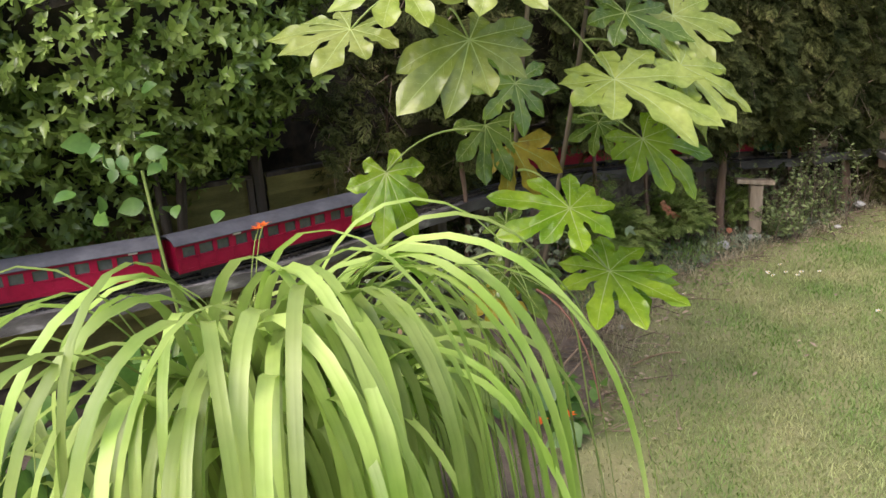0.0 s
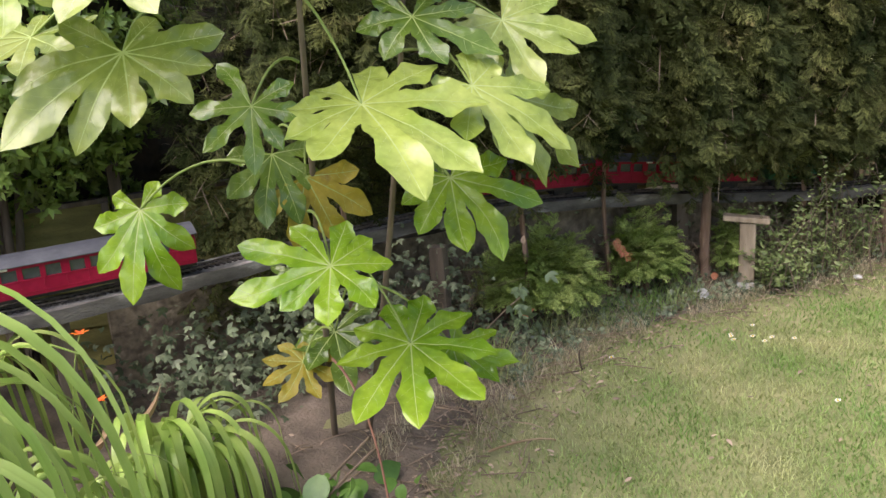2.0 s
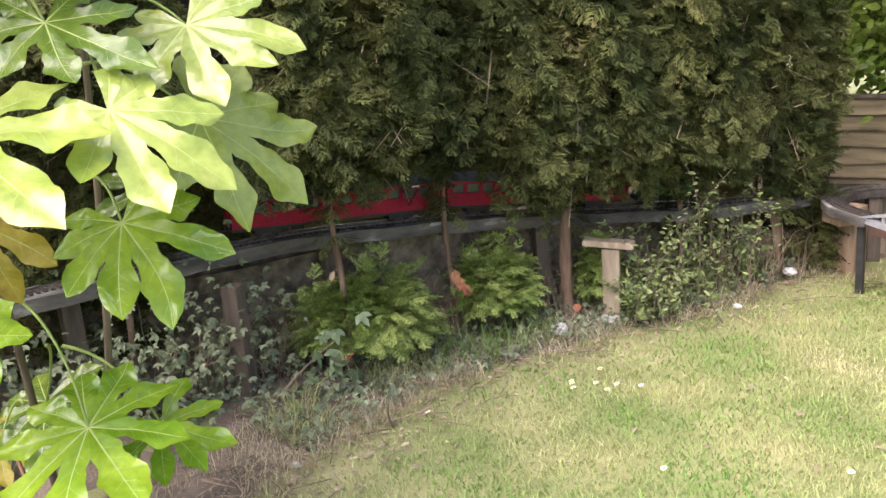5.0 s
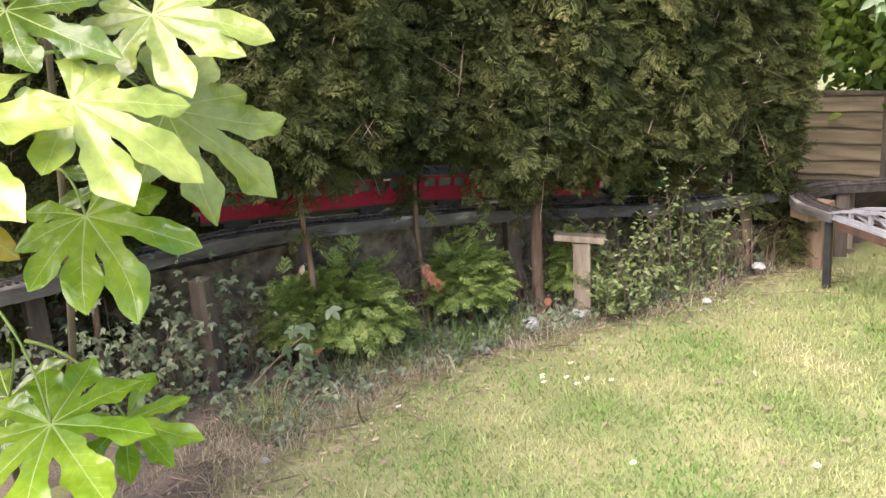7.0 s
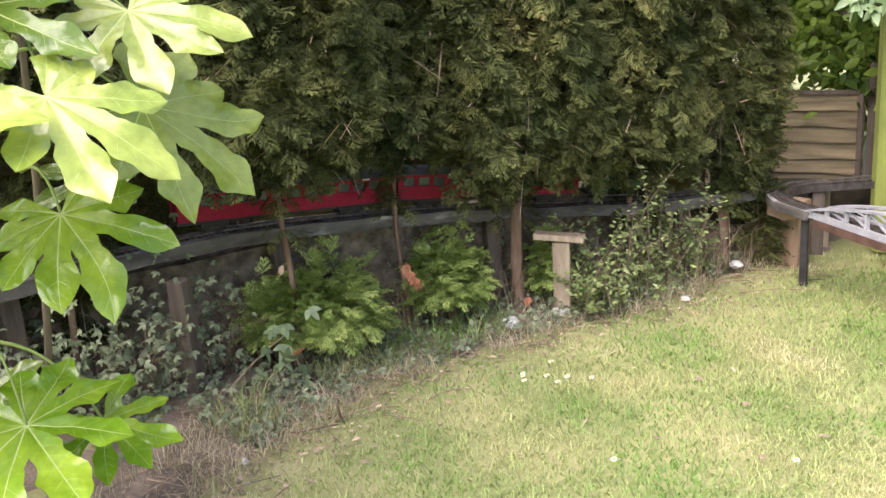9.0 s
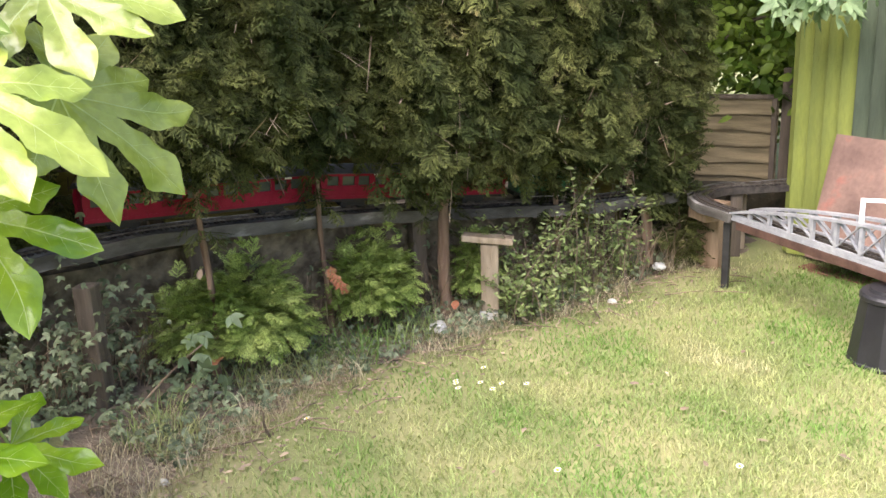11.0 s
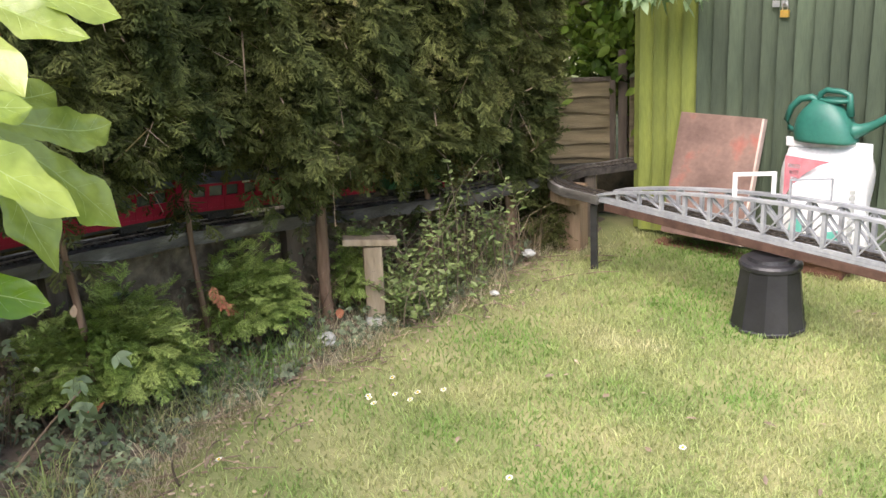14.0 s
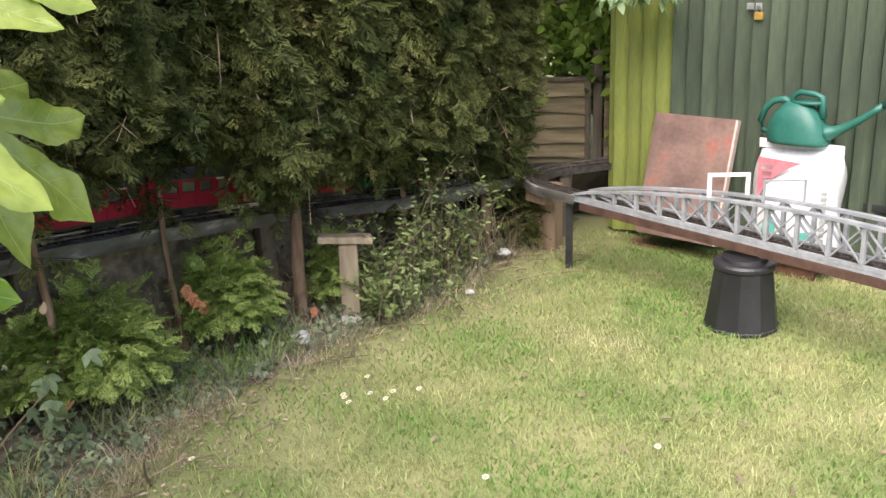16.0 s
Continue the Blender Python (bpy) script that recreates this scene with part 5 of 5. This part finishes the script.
FLOWERS = ((-0.86, -0.42, 0.66), (-0.52, 0.10, 0.30), (-0.60, 0.06, 0.28), (-1.42, -0.28, 0.98), (-1.38, -0.30, 1.0), (-1.02, -0.02, 0.62), (-1.30, 0.10, 0.72))
for k, p in enumerate(FLOWERS):
    fl = thing("montbretia_flower", pose(*p), "small bright orange-red funnel flower among strap leaves", "flower", "montbretia flowers")
    r = np.random.default_rng(500 + k)
    for j in range(6):
        a = 1.047 * j + r.uniform(-0.2, 0.2)
        tv, tq = moved(leaf_template(0.030, 0.013, 0.3, 0.2, 3), facing((math.cos(a), math.sin(a), 0.55), (0, 0, 1.0), np.zeros(3)))
        mesh_ob("petal", tv, [tuple(int(i) for i in f) for f in tq], M_FLOWER, fl)
    bm = bmesh.new()
    tube(bm, bent((0, 0, 0), (-0.03, -0.02, -0.05), (-0.10, -0.05, -p[2] * 0.6), 6), 0.002, 5)
    part("stalk", bm, M_PETIOLE, fl)

# withered brown leaves in the clump
for k, (x, y, z) in enumerate(((-0.98, -0.62, 0.50), (-0.92, -0.60, 0.44), (-0.88, -0.58, 0.36), (-1.30, 0.20, 0.38), (-1.42, 0.12, 0.30))):
    dl = thing("withered_leaf", pose(x, y, z, 100 + 20 * k, 15 * k, 50 * k), "withered curled brown leaf in the strap-leaf clump", "dead leaf", "withered leaves")
    tv, tq = leaf_template(0.15, 0.045, 0.9, 0.5, 7)
    mesh_ob("blade", tv, [tuple(int(i) for i in f) for f in tq], M_STRAP_DRY, dl, True)

# broad fresh leaves low beside the clump
r5 = np.random.default_rng(55)
weeds = thing("broadleaf_plant", pose(0, 0, 0), "low broad-leaved green plants beside the strap leaves", "plant")
pts = np.stack([r5.uniform(-2.2, -1.6, 150), r5.uniform(-1.0, -0.1, 150), r5.uniform(0.12, 0.50, 150)], -1)
leaves("foliage", weeds, pts, np.stack([r5.normal(0.5, 0.5, 150), r5.normal(-0.4, 0.5, 150), r5.normal(0, 0.3, 150)], -1), 0.17, M_BROAD, r5, [leaf_template(1, 0.5, 0.2, 0.25, 5)])
climber = thing("bramble", pose(0, 0, 0), "pale green bramble shoot against the shrub", "plant")
pts = np.array([-1.95, -0.25, 1.12]) + r5.normal(0, 1, (26, 3)) * (0.06, 0.16, 0.10)
leaves("foliage", climber, pts, np.tile([0.7, -0.5, -0.1], (26, 1)), 0.075, M_BROAD, r5, [leaf_template(1, 0.75, 0.2, 0.2, 5)])
bm = bmesh.new()
tube(bm, bent((-1.95, -0.1, 0.0), (-1.85, -0.3, 0.7), (-1.95, -0.25, 1.15), 8), 0.006, 6)
part("cane", bm, M_PETIOLE, climber)

# ---- ivy and undergrowth along the hedge foot ----


def ivy_template(seed):
    r = np.random.default_rng(seed)
    got = [moved(leaf_template(l, 0.42, 0.2, 0.1, 3), facing((math.sin(a), math.cos(a), 0), (0, 0, 1.0), np.zeros(3))) for a, l in ((0, 1), (0.9, 0.75), (-0.9, 0.75))]
    return merged(got)


IVY = [ivy_template(k) for k in range(3)]
r6 = np.random.default_rng(66)


def ivy(label, points, size=0.033):
    t = thing("ivy", pose(0, 0, 0), label, "ivy", "ivy at the hedge foot")
    leaves("foliage", t, points, np.stack([r6.normal(0.5, 0.6, len(points)), r6.normal(-0.3, 0.6, len(points)), r6.normal(-0.4, 0.4, len(points))], -1), size, M_IVY, r6, IVY, 0.3, 0.9)
    return t


y = r6.uniform(1.7, 4.5, 2600)
x = edge_x(y) - np.abs(r6.normal(0.20, 0.18, 2600)) + 0.02
ivy("trailing grey-green ivy over the soil under the hedge", np.stack([x, y, ground_z(x, y) + np.abs(r6.normal(0.025, 0.035, 2600))], -1), 0.028)
y = r6.uniform(1.35, 2.15, 900)
pts = np.stack([-1.42 + r6.normal(0, 0.09, 900) - 0.1 * (y - 1.6), y, np.abs(r6.normal(0.20, 0.18, 900))], -1)
ivy("dark ivy climbing a post beside the railway deck", pts, 0.030)
y = r6.uniform(0.55, 1.5, 700)
pts = np.stack([-1.66 + r6.normal(0, 0.10, 700) + 0.04 * y, y, np.abs(r6.normal(0.24, 0.14, 700))], -1)
ivy("grey-green ivy hanging under the edge of the deck", pts, 0.036)
s = r6.uniform(0.30, 0.95, 1500)
k = (s * (len(main_line) - 1)).astype(int)
side = sideways(main_line)[1][k]
pts = main_line[k] + side * r6.uniform(0.0, 0.5, 1500)[:, None]
pts[:, 2] = np.abs(r6.normal(0.12, 0.14, 1500)) + 0.05
ivy("dark ivy filling the ground under the railway deck", pts, 0.034)
ivy_post = thing("ivy_clad_post", pose(-1.40, 1.86, 0), "short rough post wrapped in ivy at the hedge end", "post")
part("shaft", a_box((0.07, 0.07, 0.56), pose(0, 0, 0.25, 0, 0, 20), 0.008), M_FENCEPOST, ivy_post)
lobed = thing("lobed_weed", pose(0, 0, 0), "pale blue-green lobed weed leaves in front of the bush", "weed")
pts = np.array([-1.10, 2.06, 0.20]) + r6.normal(0, 1, (16, 3)) * (0.06, 0.06, 0.09)
pts = np.concatenate([pts, np.array([-1.12, 2.16, 0.05]) + r6.normal(0, 1, (12, 3)) * (0.05, 0.05, 0.02)])
leaves("foliage", lobed, pts, np.tile([0.6, -0.5, -0.3], (len(pts), 1)), 0.060, M_LOBED, r6, IVY)


def sprigs(label, at, count, height, seed, spread=0.12):
    """Thin upright shoots with paired variegated leaves."""
    r = np.random.default_rng(seed)
    t = thing("privet_shoots", pose(0, 0, 0), label, "shrub", "privet shoots")
    pts, dirs = [], []
    for k in range(count):
        b = Vector((at[0] + r.normal(0, spread), at[1] + r.normal(0, spread), 0))
        h = height * r.uniform(0.25, 1.15)
        line = bent(b, b + Vector((r.normal(0, 0.04), r.normal(0, 0.04), h * 0.6)), b + Vector((r.normal(0.03, 0.13), r.normal(-0.03, 0.13), h)), 12)
        bm = bmesh.new()
        tube(bm, line, [0.004 - 0.00025 * j for j in range(12)], 5)
        part("shoot", bm, M_STEM, t)
        for j in range(2, 12):
            for s in range(3):
                pts.append(np.array(line[j]) + r.normal(0, 0.012, 3))
                a = r.uniform(0, 6.28)
                dirs.append((math.cos(a), math.sin(a), 0.3))
    leaves("foliage", t, np.array(pts), np.array(dirs), 0.029, M_PRIVET, r, LEAF_S, 0.3)
    return t


sprigs("slender privet shoots with pale-edged leaves before the hedge", (-0.38, 3.80), 28, 0.60, 71, 0.12)
sprigs("slender privet shoots with pale-edged leaves before the hedge", (-0.26, 4.12), 22, 0.60, 72, 0.11)
sprigs("low tuft of pale-edged privet beside the weathered post", (-0.44, 3.48), 24, 0.22, 73, 0.06)
sprigs("slender privet shoots with pale-edged leaves before the hedge", (-0.58, 3.62), 22, 0.46, 74, 0.10)
low = thing("low_privet", pose(0, 0, 0), "low pale-edged privet leaves over the bed before the hedge", "shrub")
y = r6.uniform(3.35, 4.35, 900)
x = edge_x(y) - np.abs(r6.normal(0.14, 0.09, 900))
leaves("foliage", low, np.stack([x, y, 0.03 + 0.26 * r6.random(900) ** 1.8], -1), np.stack([r6.normal(0.3, 0.6, 900), r6.normal(-0.3, 0.6, 900), r6.normal(0.3, 0.4, 900)], -1), 0.027, M_PRIVET, r6, LEAF_S, 0.3)
v, lo, st, to = blades(9500, -1.4, 0.0, 1.7, 4.6, 0.15, 0.0020, lambda x, y: (np.abs(x - edge_x(y) + 0.14) < 0.12) & (np.sin(y * 5.3) > -0.75))
tagged(quick_mesh("tall_grass", v, lo, st, to, M_GRASS), "tall uncut grass along the hedge foot", "grass", kind="stuff")

v, lo, st, to = blades(26000, -1.6, 0.1, 0.9, 4.6, 0.085, 0.0016, lambda x, y: (np.abs(x - edge_x(y) + 0.08) < 0.20) & (np.sin(y * 7.1 + 4 * x) + np.sin(13 * x + 3 * y) > -0.8))
tagged(quick_mesh("dry_grass", v, lo, st, to, M_STRAW), "bleached dry grass and straw along the bed", "grass", kind="stuff")

v, lo, st, to = blades(9000, -1.9, 0.0, 1.4, 4.5, 0.34, 0.0028, lambda x, y: np.abs(x - np.interp(y, [p[1] for p in LINE], [p[0] for p in LINE]) - 0.07) < 0.06)
tagged(quick_mesh("dead_stems", v, lo, st, to, M_TWIG), "dry dead stems standing under the railway deck", "dead stems", kind="stuff")

# weathered post with a wedge of timber on top
wpost = thing("weathered_post", pose(-0.572, 3.385, 0), "short weathered post capped by a flat timber board", "post")
part("shaft", a_box((0.082, 0.065, 0.40), pose(0, 0, 0.165, 2, 1, 25), 0.008), M_POSTGREY, wpost)
part("cap", a_box((0.235, 0.105, 0.030), pose(-0.005, 0, 0.382, -4, 5, 22), 0.007), M_POSTGREY, wpost, "flat weathered timber board")
part("footing", a_box((0.09, 0.07, 0.06), pose(0.0, -0.015, 0.012, 0, 0, 25), 0.012), M_STONE, wpost)

# ---- litter, stones, twigs, daisies ----


def single_leaf(name, at, size, material, label, rot):
    t = thing(name, pose(*at, *rot), label, "dead leaf")
    tv, tq = leaf_template(size, size * 0.62, 0.5, 0.25, 6)
    mesh_ob("blade", tv, [tuple(int(i) for i in f) for f in tq], material, t, True)


single_leaf("fallen_leaf", (-0.935, 2.88, 0.035), 0.085, M_LITTER_RED, "curled red-brown fallen leaf at the lawn's edge", (10, -12, 60))
single_leaf("fallen_leaf", (-1.18, 2.17, 0.10), 0.085, M_LITTER_RED, "curled red-brown fallen leaf on the soil", (55, 10, -30))
single_leaf("fallen_leaf", (-0.70, 3.27, 0.06), 0.06, M_LITTER_RED, "curled red-brown fallen leaf among ivy", (40, 0, 20))
single_leaf("fallen_leaf", (-1.127, 2.14, 0.50), 0.04, M_LITTER, "withered leaf caught in the cypress bush", (70, 0, 20))
dead = thing("dead_spray", pose(0, 0, 0), "dead orange cypress spray hanging beside a trunk", "dead foliage")
scatter("foliage", SPRAYS, [facing((0.3, -0.2, -0.8 + 0.3 * k), (0.8, -0.5, 0.3), (-0.97 + 0.02 * k, 2.72, 0.40 - 0.03 * k), 0.065) for k in range(4)], M_LITTER_RED, dead)
r7 = np.random.default_rng(77)
y = r7.uniform(0.6, 4.7, 2600)
x = edge_x(y) - r7.normal(0.03, 0.17, 2600)
lit = thing("leaf_litter", pose(0, 0, 0), "scattered brown leaves and bits along the bed", "litter", kind="stuff")
leaves("bits", lit, np.stack([x, y, ground_z(x, y) + 0.012], -1), r7.normal(0, 1, (2600, 3)) * (1, 1, 0.15), 0.021, M_LITTER, r7, LEAF_S, 0.1, 1.2)
x, y = r7.uniform(-0.9, 2.2, 90), r7.uniform(0.8, 4.2, 90)
ok = x > edge_x(y)
lit2 = thing("lawn_litter", pose(0, 0, 0), "a few dry leaves lying on the lawn", "litter", kind="stuff")
leaves("bits", lit2, np.stack([x, y, ground_z(x, y) + 0.022], -1)[ok], r7.normal(0, 1, (90, 3))[ok] * (1, 1, 0.15), 0.032, M_LITTER, r7, LEAF_S, 0.1, 1.6)
bm = bmesh.new()
for k in range(300):
    yy = r7.uniform(0.5, 4.5)
    xx = float(edge_x(yy)) - r7.normal(0.10, 0.2)
    a, ln = r7.uniform(0, 6.28), r7.uniform(0.05, 0.22)
    p = Vector((xx, yy, float(ground_z(xx, yy)) + 0.015))
    tube(bm, bent(p, p + Vector((math.cos(a) * ln / 2, math.sin(a) * ln / 2, 0.02)), p + Vector((math.cos(a + 0.3) * ln, math.sin(a + 0.3) * ln, 0.004)), 4), [0.0028, 0.0026, 0.0022, 0.0014], 4)
tw = thing("fallen_twigs", pose(0, 0, 0), "dry fallen twigs on the soil", "twigs", kind="stuff")
part("twigs", bm, M_TWIG, tw)
for a, b, c, lab, mt in (((-1.28, 1.85, 0.02), (-1.22, 1.98, 0.16), (-1.16, 2.16, 0.24), "pale dead cane leaning over the soil", M_TWIG), ((-0.66, 1.20, 0.012), (-0.58, 1.36, 0.03), (-0.50, 1.40, 0.012), "reddish dry twig lying on the lawn", M_STRAP_DRY), ((-0.92, 1.80, 0.012), (-0.84, 1.86, 0.016), (-0.75, 1.99, 0.012), "pale straw lying on the lawn", M_TWIG), ((-0.90, 0.72, 0.50), (-0.66, 0.66, 0.44), (-0.60, 0.62, 0.06), "reddish bramble cane arching to the ground", M_CANE), ((-0.70, 0.66, 0.30), (-0.78, 0.58, 0.20), (-0.90, 0.50, 0.04), "pale dead stalk under the fatsia", M_TWIG), ((-0.66, 0.64, 0.28), (-0.74, 0.52, 0.18), (-0.82, 0.44, 0.04), "pale dead stalk under the fatsia", M_TWIG), ((-0.76, 2.02, 0.0), (-0.77, 2.00, 0.05), (-0.762, 2.005, 0.10), "dark stick standing in the lawn", M_STEM)):
    t = thing("dead_stalk", pose(0, 0, 0), lab, "twig", "loose stalks")
    bm = bmesh.new()
    tube(bm, bent(a, b, c, 9), [0.005, 0.0048, 0.0046, 0.0044, 0.0042, 0.004, 0.0038, 0.0035, 0.003], 6)
    part("stalk", bm, mt, t, smooth=True)
vine = thing("bindweed", pose(0, 0, 0), "low green leaves and stalks under the fatsia at the lawn's edge", "weed")
pts = np.array([-0.80, 0.56, 0.10]) + r7.normal(0, 1, (46, 3)) * (0.09, 0.13, 0.07)
pts[:, 2] = np.abs(pts[:, 2])
leaves("foliage", vine, pts, np.tile([0.6, -0.6, -0.2], (46, 1)), 0.095, M_BROAD, r7, [leaf_template(1, 0.7, 0.2, 0.2, 5)])


def rock(at, size, seed, label):
    t = thing("stone", pose(*at), label, "stone", "stones at the lawn's edge")
    bm = bmesh.new()
    bmesh.ops.create_icosphere(bm, subdivisions=3, radius=1)
    for v in bm.verts:
        v.co *= 1 + 0.35 * noise.noise(v.co * 1.6 + Vector((seed, 0, 0))) + 0.10 * noise.noise(v.co * 5)
        v.co = Vector((v.co.x * size, v.co.y * size * 0.8, v.co.z * size * 0.55))
    part("body", bm, M_STONE, t, smooth=False)


rock((-0.715, 3.13, 0.02), 0.050, 3, "pale rough stone at the lawn's edge")
rock((-0.33, 3.85, 0.015), 0.034, 5, "pale flat stone at the lawn's edge")
rock((-1.12, 2.16, 0.03), 0.022, 6, "small white pebble on the soil")
rock((-0.12, 3.78, 0.012), 0.022, 7, "small pale pebble on the lawn")
rock((-0.04, 4.28, 0.05), 0.035, 8, "pale stone under the hedge end")
rock((-0.86, 1.62, 0.01), 0.018, 9, "small white pebble on the soil")
DAISIES = ((-0.309, 2.792), (-0.352, 2.639), (-0.313, 2.586), (-0.257, 2.663), (-0.19, 2.63), (-0.179, 2.688), (-0.682, 2.135), (-0.09, 2.719), (-0.34, 2.62), (0.75, 2.45), (0.25, 2.2))
for x, y in DAISIES:
    t = thing("daisy", pose(x, y, float(ground_z(x, y)) + 0.042, 12, -8, 40 * x), "small white daisy open in the lawn", "daisy", "daisies")
    bm = bmesh.new()
    for k in range(12):
        a = 2 * math.pi * k / 12
        vs = [bm.verts.new((math.cos(a + da) * rr, math.sin(a + da) * rr, z)) for da, rr, z in ((-0.1, 0.003, 0), (-0.2, 0.010, 0.002), (0, 0.0125, 0.002), (0.2, 0.010, 0.002), (0.1, 0.003, 0))]
        bm.faces.new(vs)
    part("petals", bm, M_PETALWHITE, t)
    bm = bmesh.new()
    lathe(bm, [(0.0042, 0.0005), (0.004, 0.003), (0.002, 0.0045)], 10)
    part("disc", bm, M_YOLK, t)
    bm = bmesh.new()
    tube(bm, [(0, 0, 0), (0.002, 0, -0.05)], 0.001, 5)
    part("stalk", bm, M_PETIOLE, t)

# ---- trees beyond the fence and the bough that hangs by the shed ----


def tree(at, height, radius, count, seed, label, material=None, size=0.095, z0=0.45):
    r = np.random.default_rng(seed)
    t = thing("garden_tree", pose(0, 0, 0), label, "tree", "trees beyond the fence")
    bm = bmesh.new()
    tube(bm, [(at[0] + 0.05 * math.sin(2 * k), at[1], -0.1 + height * 0.8 * k / 7) for k in range(8)], [0.10 - 0.010 * k for k in range(8)], 9)
    tips = []
    for k in range(22):
        a, z = r.uniform(0, 6.28), height * r.uniform(z0 * 0.6, 0.8)
        ln = radius * r.uniform(0.5, 1.0)
        end = Vector((at[0] + ln * math.cos(a), at[1] + ln * math.sin(a), z + height * r.uniform(-0.08, 0.22)))
        tube(bm, bent((at[0], at[1], z), (at[0] + ln * 0.5 * math.cos(a), at[1] + ln * 0.5 * math.sin(a), z + 0.1), end, 6), [0.03, 0.025, 0.02, 0.014, 0.009, 0.004], 6)
        tips.append((Vector((at[0], at[1], z)), end))
    part("trunk", bm, M_STEM, t, smooth=True)
    pts = []
    for k in range(count):
        a, b = tips[r.integers(len(tips))]
        pts.append(np.array(a.lerp(b, r.uniform(0.35, 1.08))) + r.normal(0, 0.16, 3) * radius * 0.9)
    pts = np.array(pts)
    leaves("crown", t, pts, np.stack([r.normal(0, 1, count), r.normal(-0.3, 1, count), r.normal(-0.5, 0.5, count)], -1), size, material or M_TREE, r, [leaf_template(1, 0.6, 0.2, 0.2, 3)])
    return t


tree((0.35, 6.3), 3.0, 1.1, 13000, 81, "leafy green tree standing beyond the fence", None, 0.075, 0.35)
tree((-1.2, 7.2), 3.6, 1.5, 3600, 82, "leafy green tree standing beyond the fence")
tree((1.7, 8.2), 4.0, 1.7, 3600, 83, "leafy green tree standing beyond the fence")
tree((-3.6, 3.6), 3.4, 1.2, 1800, 84, "leafy green tree standing behind the side fence")
# the last tree is out of view, placed so its crown shades the hedge end
tree((-0.8, 5.7), 4.4, 2.2, 6500, 85, "unseen tall tree added to shade the far end of the hedge", None, 0.15, 0.9)
bough = thing("overhanging_bough", pose(0, 0, 0), "pale grey-green leaves of a bough hanging beside the shed", "bough")
r8 = np.random.default_rng(88)
pts = np.array([0.60, 4.55, 1.36]) + r8.normal(0, 1, (60, 3)) * (0.13, 0.10, 0.045)
leaves("foliage", bough, pts, np.stack([r8.normal(0.3, 0.5, 60), r8.normal(-0.3, 0.5, 60), r8.normal(-0.7, 0.3, 60)], -1), 0.10, M_MAPLE, r8, IVY)
bm = bmesh.new()
tube(bm, bent((0.2, 6.5, 2.2), (0.4, 5.4, 1.9), (0.62, 4.5, 1.38), 10), [0.03, 0.026, 0.022, 0.019, 0.016, 0.013, 0.010, 0.008, 0.006, 0.004], 7)
part("branch", bm, M_STEM, bough, smooth=True)
